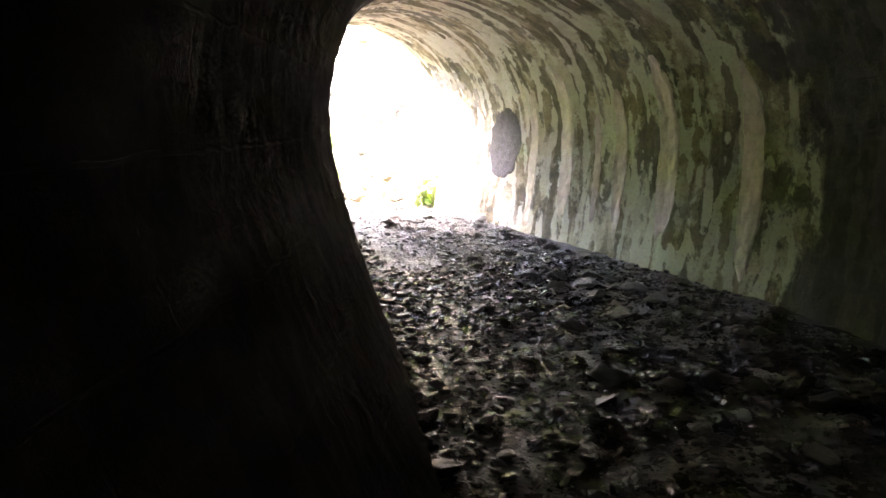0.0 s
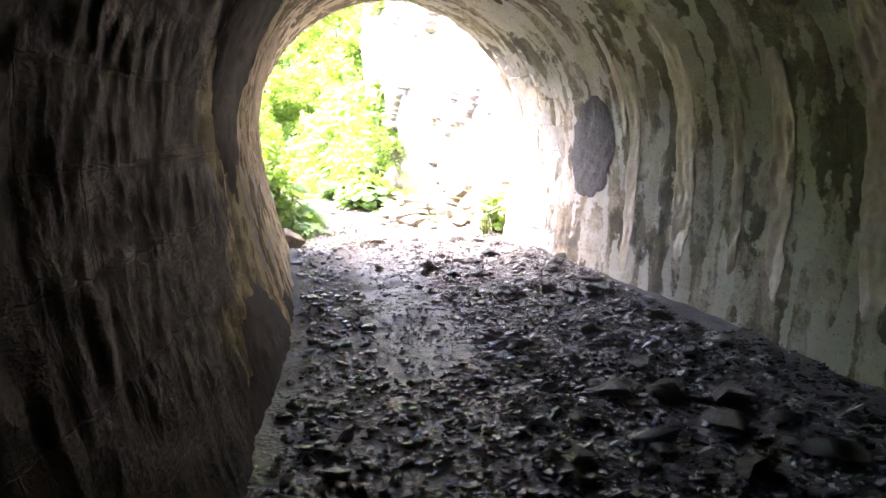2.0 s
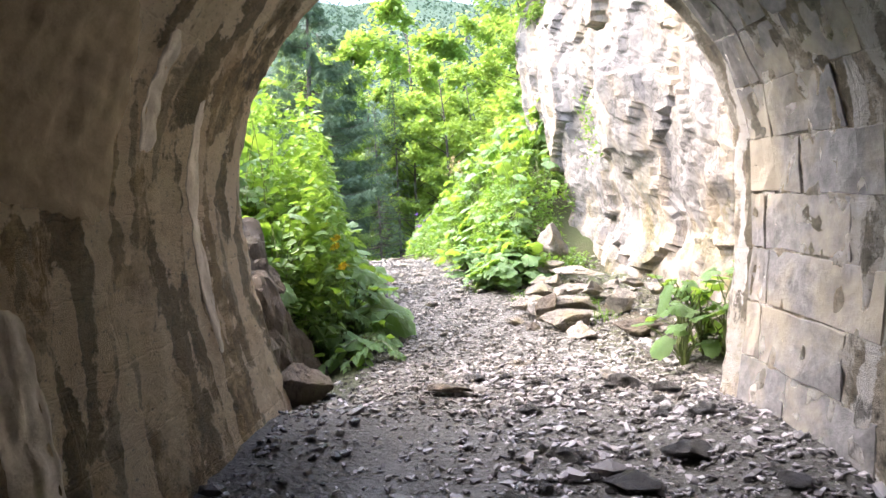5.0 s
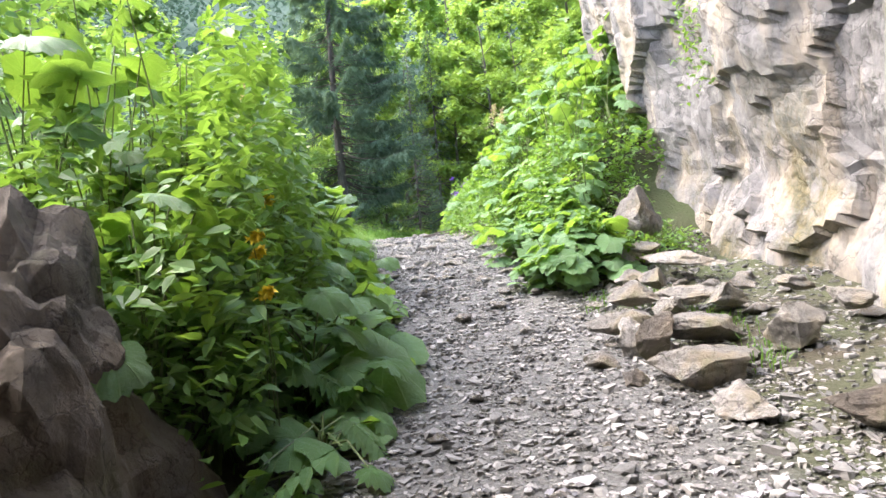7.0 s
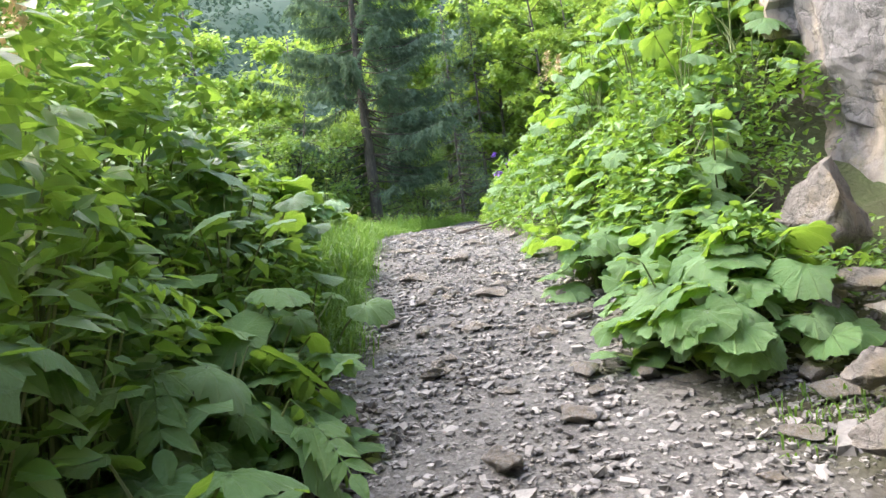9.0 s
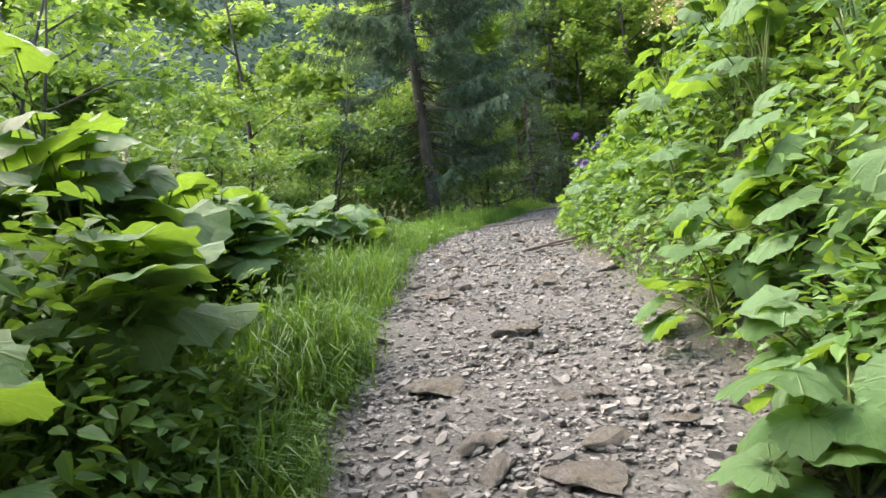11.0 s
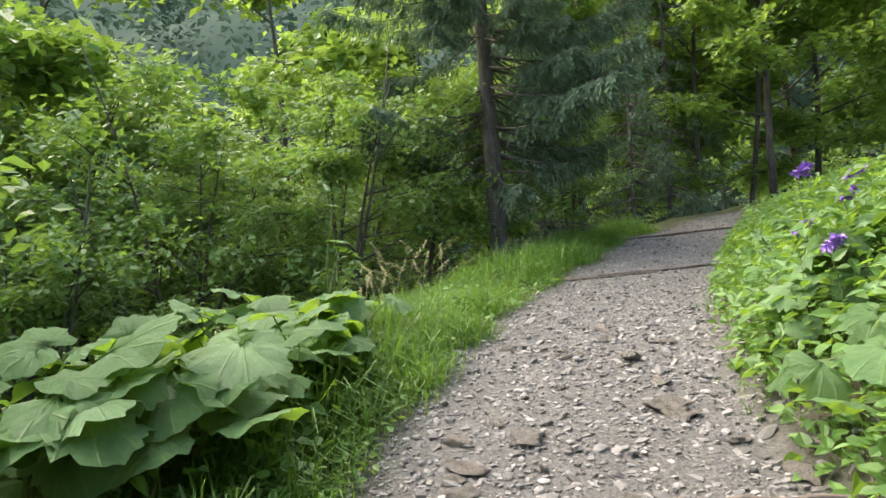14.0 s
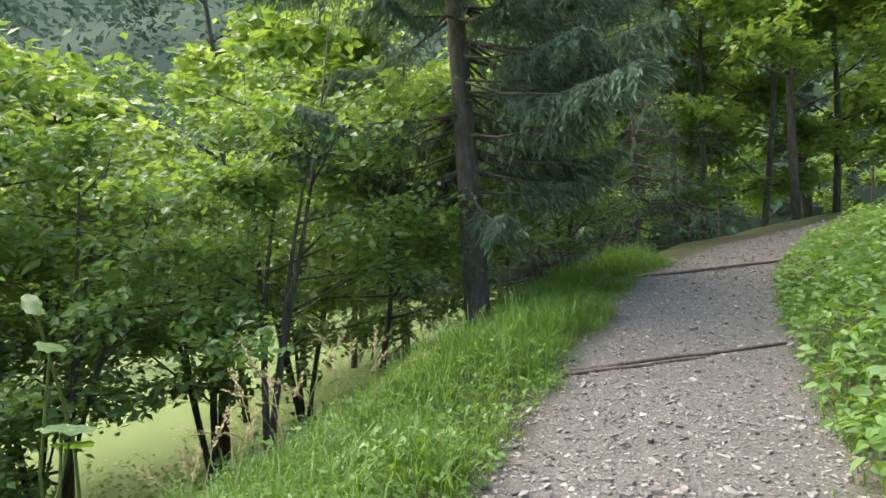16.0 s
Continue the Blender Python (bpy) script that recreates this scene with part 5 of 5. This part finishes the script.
boulder("mossy oblong stone set in the ground", -1.45, 12.5, 1.9, 0.18, 0.3, 0.11, 10, 0, 10, M_stone)
boulder("brown stone half sunk in the ground", -0.95, 12.4, 1.95, 0.3, 0.2, 0.13, 40, 6, 11, M_brownrock)
boulder("flat pale stone below the cliff", -1.35, 14.1, 2.3, 0.25, 0.18, 0.07, 80, 10, 12)
boulder("flat pale stone below the cliff", -1.05, 13.75, 2.25, 0.22, 0.15, 0.09, 140, -8, 13)
boulder(PALE, -2.35, 14.35, 2.35, 0.16, 0.14, 0.1, 30, 0, 14)
boulder("dark flat slab lying on the path", -1.75, 10.53, gz(-1.75, 10.53) + 0.05, 0.23, 0.11, 0.04, 12, 3, 15, M_brownrock)
boulder("dark angular stone at the foot of the tunnel wall", 0.55, 9.35, gz(0.55, 9.35) + 0.07, 0.15, 0.12, 0.1, 40, 5, 16, M_wetstone)


def outcrop(x, y, seed):
    """Knobbly rock that the tunnel mouth was cut through, left standing beside the jamb."""
    bm = bmesh.new()
    bmesh.ops.create_icosphere(bm, subdivisions=5, radius=1)
    off = Vector((seed, seed * 2.0, 0))
    for v in bm.verts:
        p = v.co.copy()
        r = 1 + 0.35 * noise.noise(p * 1.3 + off) + 0.22 * abs(noise.noise(Vector((p.x * 3, p.y * 3, p.z * 1.4)) + off)) + 0.10 * noise.noise(p * 6 + off) + 0.05 * noise.noise(p * 14 + off)
        wide = 0.56 - 0.14 * p.z
        v.co = Vector((p.x * wide * r, p.y * wide * 1.15 * r, p.z * 1.05 * r))
    me = bpy.data.meshes.new("outcrop")
    bm.to_mesh(me)
    bm.free()
    me.materials.append(M_brownrock)
    ob = new("outcrop", me)
    ob.matrix_basis = pose(x, y, gz(x, y) + 0.35, 4, -6, 30)
    return tagged(ob, "rough knobbly brown rock beside the tunnel mouth", "rock")


outcrop(-3.5, 10.3, 3.0)
boulder("brown stone at the foot of the tunnel mouth", -2.75, 10.25, gz(-2.75, 10.25) + 0.1, 0.26, 0.22, 0.2, 80, 0, 18, M_brownrock)
for i in range(44):
    x, y = place(S_PORTAL + srng.uniform(0.8, 4.4), srng.uniform(0.95, 2.3))
    stone(x, y, 0.05 + 0.08 * srng.uniform() ** 2, srng.uniform(0, 360), "grey angular stone among the rubble below the cliff", srng.randint(9), (1.3, 0.9, 0.8))
# the larger stones of the path
for x, y, sz, sp in ((-5.89, 15.7, 0.15, 20), (-5.0, 15.67, 0.12, 80), (-4.94, 15.44, 0.14, 10), (-4.5, 15.64, 0.11, 60), (-7.26, 16.93, 0.09, 30), (-7.03, 17.0, 0.09, 70), (-7.89, 18.27, 0.09, 15), (-6.6, 17.64, 0.09, 40),
                     (-4.63, 14.82, 0.1, 0), (-6.55, 17.45, 0.12, 30), (-8.3, 18.2, 0.1, 60), (-9.55, 20.6, 0.13, 10), (-8.9, 20.5, 0.08, 45), (-5.4, 15.45, 0.13, 100), (-9.2, 19.9, 0.1, 80), (-8.45, 17.1, 0.2, 40)):
    stone(x, y, sz * 0.8, sp, "pale flat stone embedded in the gravel path", int(abs(x) * 10), (1.4, 1.0, 0.7), 0.3)


# ---- tufts growing on the cliff ----
def tuft(i, j, count, size, spread_, seed, material, label):
    grid, nx, ny = CLIFF[0]
    rng = np.random.RandomState(seed)
    p = grid[i, j]
    base = new("cliff_plant")
    base.location = tuple(p)
    out = np.array([nx[i], ny[i], 0.0])
    c_ = rng.normal(0, spread_, (count, 3)) * np.array([1, 1, 1.3])
    c_ = c_ - np.minimum(0, c_ @ out)[:, None] * out * 1.6 + out * 0.03
    v, f = leaf_cloud(rng, c_, size, 0.6, 0.55, None, True)
    tagged(mesh_object("foliage", v, f, material, base, smooth=False), kind="stuff")
    return tagged(base, label, "plant", "plants on the cliff")


TUFT = "small green plants rooted in a crack of the cliff"
for i_, j_, c_n, sz_, sp_ in ((200, 62, 150, 0.07, 0.16), (206, 72, 120, 0.07, 0.14), (186, 40, 160, 0.06, 0.2), (150, 20, 120, 0.05, 0.12), (158, 24, 140, 0.05, 0.16), (112, 52, 120, 0.06, 0.14), (116, 60, 100, 0.06, 0.12), (170, 33, 120, 0.05, 0.18),
                              (211, 95, 200, 0.09, 0.3), (205, 110, 260, 0.10, 0.4), (214, 80, 160, 0.08, 0.2)):
    tuft(i_, j_, c_n, sz_, sp_, i_ + j_, M_herb, TUFT)


# ---- painted trail mark on the cliff ----
def trail_mark(x, y, z):
    grid, nx, ny = CLIFF[0]
    i, j = np.unravel_index(((grid - np.array([x, y, z])) ** 2).sum(2).argmin(), grid.shape[:2])
    base = new("trail_mark")
    base.location = tuple(grid[i, j])
    for k, m in ((0, M_whitepaint), (2, M_redpaint), (4, M_whitepaint)):
        cells = grid[i - 1:i + 2, j + k - 1:j + k + 2].reshape(-1, 3) + np.array([nx[i], ny[i], 0]) * 0.012 - grid[i, j]
        mesh_object("paint_stripe", cells, grid_faces(3, 3), m, base, smooth=False)
    return tagged(base, "red and white painted trail mark on bare rock", "trail mark")


M_whitepaint, nt, b = mat("worn_white_paint", 0.7)
nt.links.new(ramp(nt, noise_tex(nt, coords(nt), 30.0, 6, 0.7), [(0.35, (0.3, 0.29, 0.27)), (0.5, (0.72, 0.71, 0.69))]), b.inputs["Base Color"])
M_redpaint, nt, b = mat("worn_red_paint", 0.7)
nt.links.new(ramp(nt, noise_tex(nt, coords(nt), 30.0, 6, 0.7), [(0.35, (0.25, 0.12, 0.10)), (0.5, (0.55, 0.03, 0.03))]), b.inputs["Base Color"])
trail_mark(-0.17, 12.36, 3.45)


# ---- dry seeding grass on the edge of the slope ----
M_straw, nt, b = mat("dry_straw", 0.8)
nt.links.new(ramp(nt, noise_tex(nt, coords(nt), 20.0, 4), [(0.3, (0.13, 0.125, 0.05)), (0.7, (0.28, 0.24, 0.12))]), b.inputs["Base Color"])


def seeding_grass(x, y, height, count, seed):
    rng = np.random.RandomState(seed)
    base = new("seeding_grass")
    base.location = (x, y, gz(x, y) - 0.02)
    for i in range(count):
        a = 2.6 + rng.normal(0, 0.8)
        L, lean_ = height * rng.uniform(0.7, 1.15), rng.uniform(0.4, 0.9)
        foot = Vector((rng.normal(0, 0.1), rng.normal(0, 0.1), 0))
        pts = [foot + Vector((math.cos(a) * L * lean_ * q * q, math.sin(a) * L * lean_ * q * q, L * (q - 0.28 * lean_ * q ** 3))) for q in (0, 0.35, 0.7, 1.0)]
        v, f = [], []
        tube(v, f, pts, [0.003, 0.0025, 0.002, 0.001], 4)
        stalk = mesh_object("stalk", v, f, M_straw, base)
        q = rng.uniform(0, 1, 46)[:, None]
        c_ = np.array(pts[2]) * (1 - q) + np.array(pts[3]) * q + rng.normal(0, 0.008, (46, 3))
        v, f = leaf_cloud(rng, c_, 0.028, 0.3, 0.35, np.tile(np.array(pts[3] - pts[2]) * 4, (46, 1)))
        mesh_object("seed_head", v, f, M_straw, stalk, smooth=False)
    return tagged(base, "dry straw-coloured seeding grass at the edge of the slope", "grass")


for x, y, h_, c_n, sd in ((-11.3, 20.1, 0.75, 9, 1), (-11.7, 20.7, 0.7, 8, 2), (-11.0, 19.5, 0.65, 6, 3)):
    tagged(seeding_grass(x, y, h_, c_n, sd), group="seeding grasses")


# ---- wood on the path ----
def pole(name, label, a, b_, r, seed, category="log", bow=0.02):
    v, f = [], []
    a, b_ = Vector(a), Vector(b_)
    n_ = 14
    pts = []
    for i in range(n_):
        q = i / (n_ - 1)
        p = a.lerp(b_, q)
        pts.append(p + Vector((noise.noise(Vector((q * 3, seed, 0))), noise.noise(Vector((q * 3, seed, 5))), 0.5 * noise.noise(Vector((q * 4, seed, 9))))) * bow)
    tube(v, f, pts, [r * (1 - 0.3 * i / n_) * (1 + 0.15 * noise.noise(Vector((i * 0.8, seed, 3)))) for i in range(n_)], 9)
    ob = mesh_object(name, v, f, M_wood)
    return tagged(ob, label, category)


def on_ground(x, y, up):
    return (x, y, gz(x, y) + up)


pole("water_bar", "weathered log set across the path as a water bar", on_ground(-11.55, 22.45, 0.015), on_ground(-10.6, 24.2, 0.015), 0.024, 1)
pole("water_bar", "second weathered log set across the path", on_ground(-11.5, 22.35, 0.012), on_ground(-10.9, 23.5, 0.01), 0.02, 2)
pole("water_bar", "weathered log set across the far path", on_ground(-13.9, 26.7, 0.02), on_ground(-12.5, 28.85, 0.02), 0.028, 3)
pole("stick", "bare grey stick lying on the gravel", on_ground(-7.62, 18.62, 0.03), on_ground(-7.0, 18.95, 0.03), 0.014, 4, "stick", 0.04)
pole("stick", "thin dry stick lying on the gravel", on_ground(-7.68, 18.7, 0.02), on_ground(-7.2, 19.05, 0.02), 0.012, 5, "stick", 0.05)
pole("stick", "thin pale stick on the edge of the path", on_ground(-7.55, 16.55, 0.02), on_ground(-7.95, 17.2, 0.03), 0.012, 6, "stick", 0.06)
pole("stick", "thin dry twig among the gravel", on_ground(-7.2, 19.5, 0.02), on_ground(-6.95, 19.7, 0.05), 0.008, 7, "stick", 0.05)


# ---- flowers ----
def plume(x, y, height, seed, material, label, size=0.10, cone=0.22):
    rng = np.random.RandomState(seed)
    base = new("flower")
    base.location = (x, y, gz(x, y))
    shared("stem", STEMS[seed % 3], Matrix.Diagonal((0.5, 0.5, height, 1)), base)
    n_ = 260
    q = rng.uniform(0, 1, n_)
    a = rng.uniform(0, 6.28, n_)
    w = size * (1 - q * 0.75) * rng.uniform(0.1, 1, n_)
    c_ = np.stack([w * np.cos(a) + 0.05 * q, w * np.sin(a), height - cone * 0.3 + cone * q * 1.2 - w * 0.4], 1)
    v, f = leaf_cloud(rng, c_, 0.028, 0.8, 0.6)
    tagged(mesh_object("bloom", v, f, material, base, smooth=False), kind="stuff")
    return tagged(base, label, "flower", "flowers")


CREAM = "feathery cream flower plume on a tall stem"
plume(-6.3, 19.2, 4.95 - gz(-6.3, 19.2), 1, M_plume, CREAM, 0.16, 0.3)
plume(-6.05, 19.0, 4.85 - gz(-6.05, 19.0), 2, M_plume, CREAM, 0.12, 0.25)
plume(-4.9, 12.6, 3.9 - gz(-4.9, 12.6), 3, M_plume, CREAM, 0.09, 0.3)
plume(-9.9, 15.9, 4.3 - gz(-9.9, 15.9), 4, M_cream, CREAM, 0.06, 0.14)
plume(-10.3, 16.5, 4.25 - gz(-10.3, 16.5), 5, M_cream, CREAM, 0.06, 0.14)
PURPLE = "purple bellflower on a thin stem in the bank"
for i, (x, y, z) in enumerate(((-7.8, 20.0, 4.13), (-7.7, 20.25, 4.0), (-7.85, 20.1, 3.85), (-7.75, 20.5, 4.1), (-7.6, 19.8, 3.8))):
    plume(x, y, z - gz(x, y), 10 + i, M_purple, PURPLE, 0.034, 0.035)
GOLD = "small yellow flower on a thin stem"
for i, (x, y, z) in enumerate(((-3.2, 11.2, 2.85), (-3.25, 11.25, 2.78), (-3.1, 11.15, 2.6), (-5.9, 14.4, 2.75), (-3.9, 11.9, 3.1), (-4.3, 12.2, 3.2))):
    plume(x, y, z - gz(x, y), 20 + i, M_yellow, GOLD, 0.022, 0.02)

# tall weed with two pale leaves on the verge
weed = plant(np.random.RandomState(5), "tall_weed", "tall thin weed with a few pale yellow-green leaves", -10.43, 18.88, 4.25 - gz(-10.43, 18.88), 0.06, 4, 0.04, OVAL, "", None, 0.6)

# ferns on the valley side
FERN = [pinnate_mesh(44 + i, 13) for i in range(2)]
frng = np.random.RandomState(19)
for x, y in ((-9.1, 15.1), (-9.6, 15.6), (-8.9, 14.4)):
    plant(frng, "fern", "pale green fern with feathered fronds among the broad leaves", x, y, 0.95, 0.18, 6, 0.30, FERN, "ferns on the valley side", None, 0.75, 0.05)

# shrub hanging over the top of the cliff
over = broadleaf("shrub", "bright green leafy shrub hanging over the cliff edge", 9, 2.2, 1.3, 5000, 0.11, 0.05, 0.1, 3)
over.matrix_basis = pose(-4.0, 18.9, 6.6, 0, 0, 40)
tagged(over, group="shrubs on the cliff")
over_b = copy_thing(over, pose(-3.0, 17.4, 9.3, 0, 0, 120))
over_c = copy_thing(over, pose(-5.6, 22.0, 4.6, 0, 0, 200))
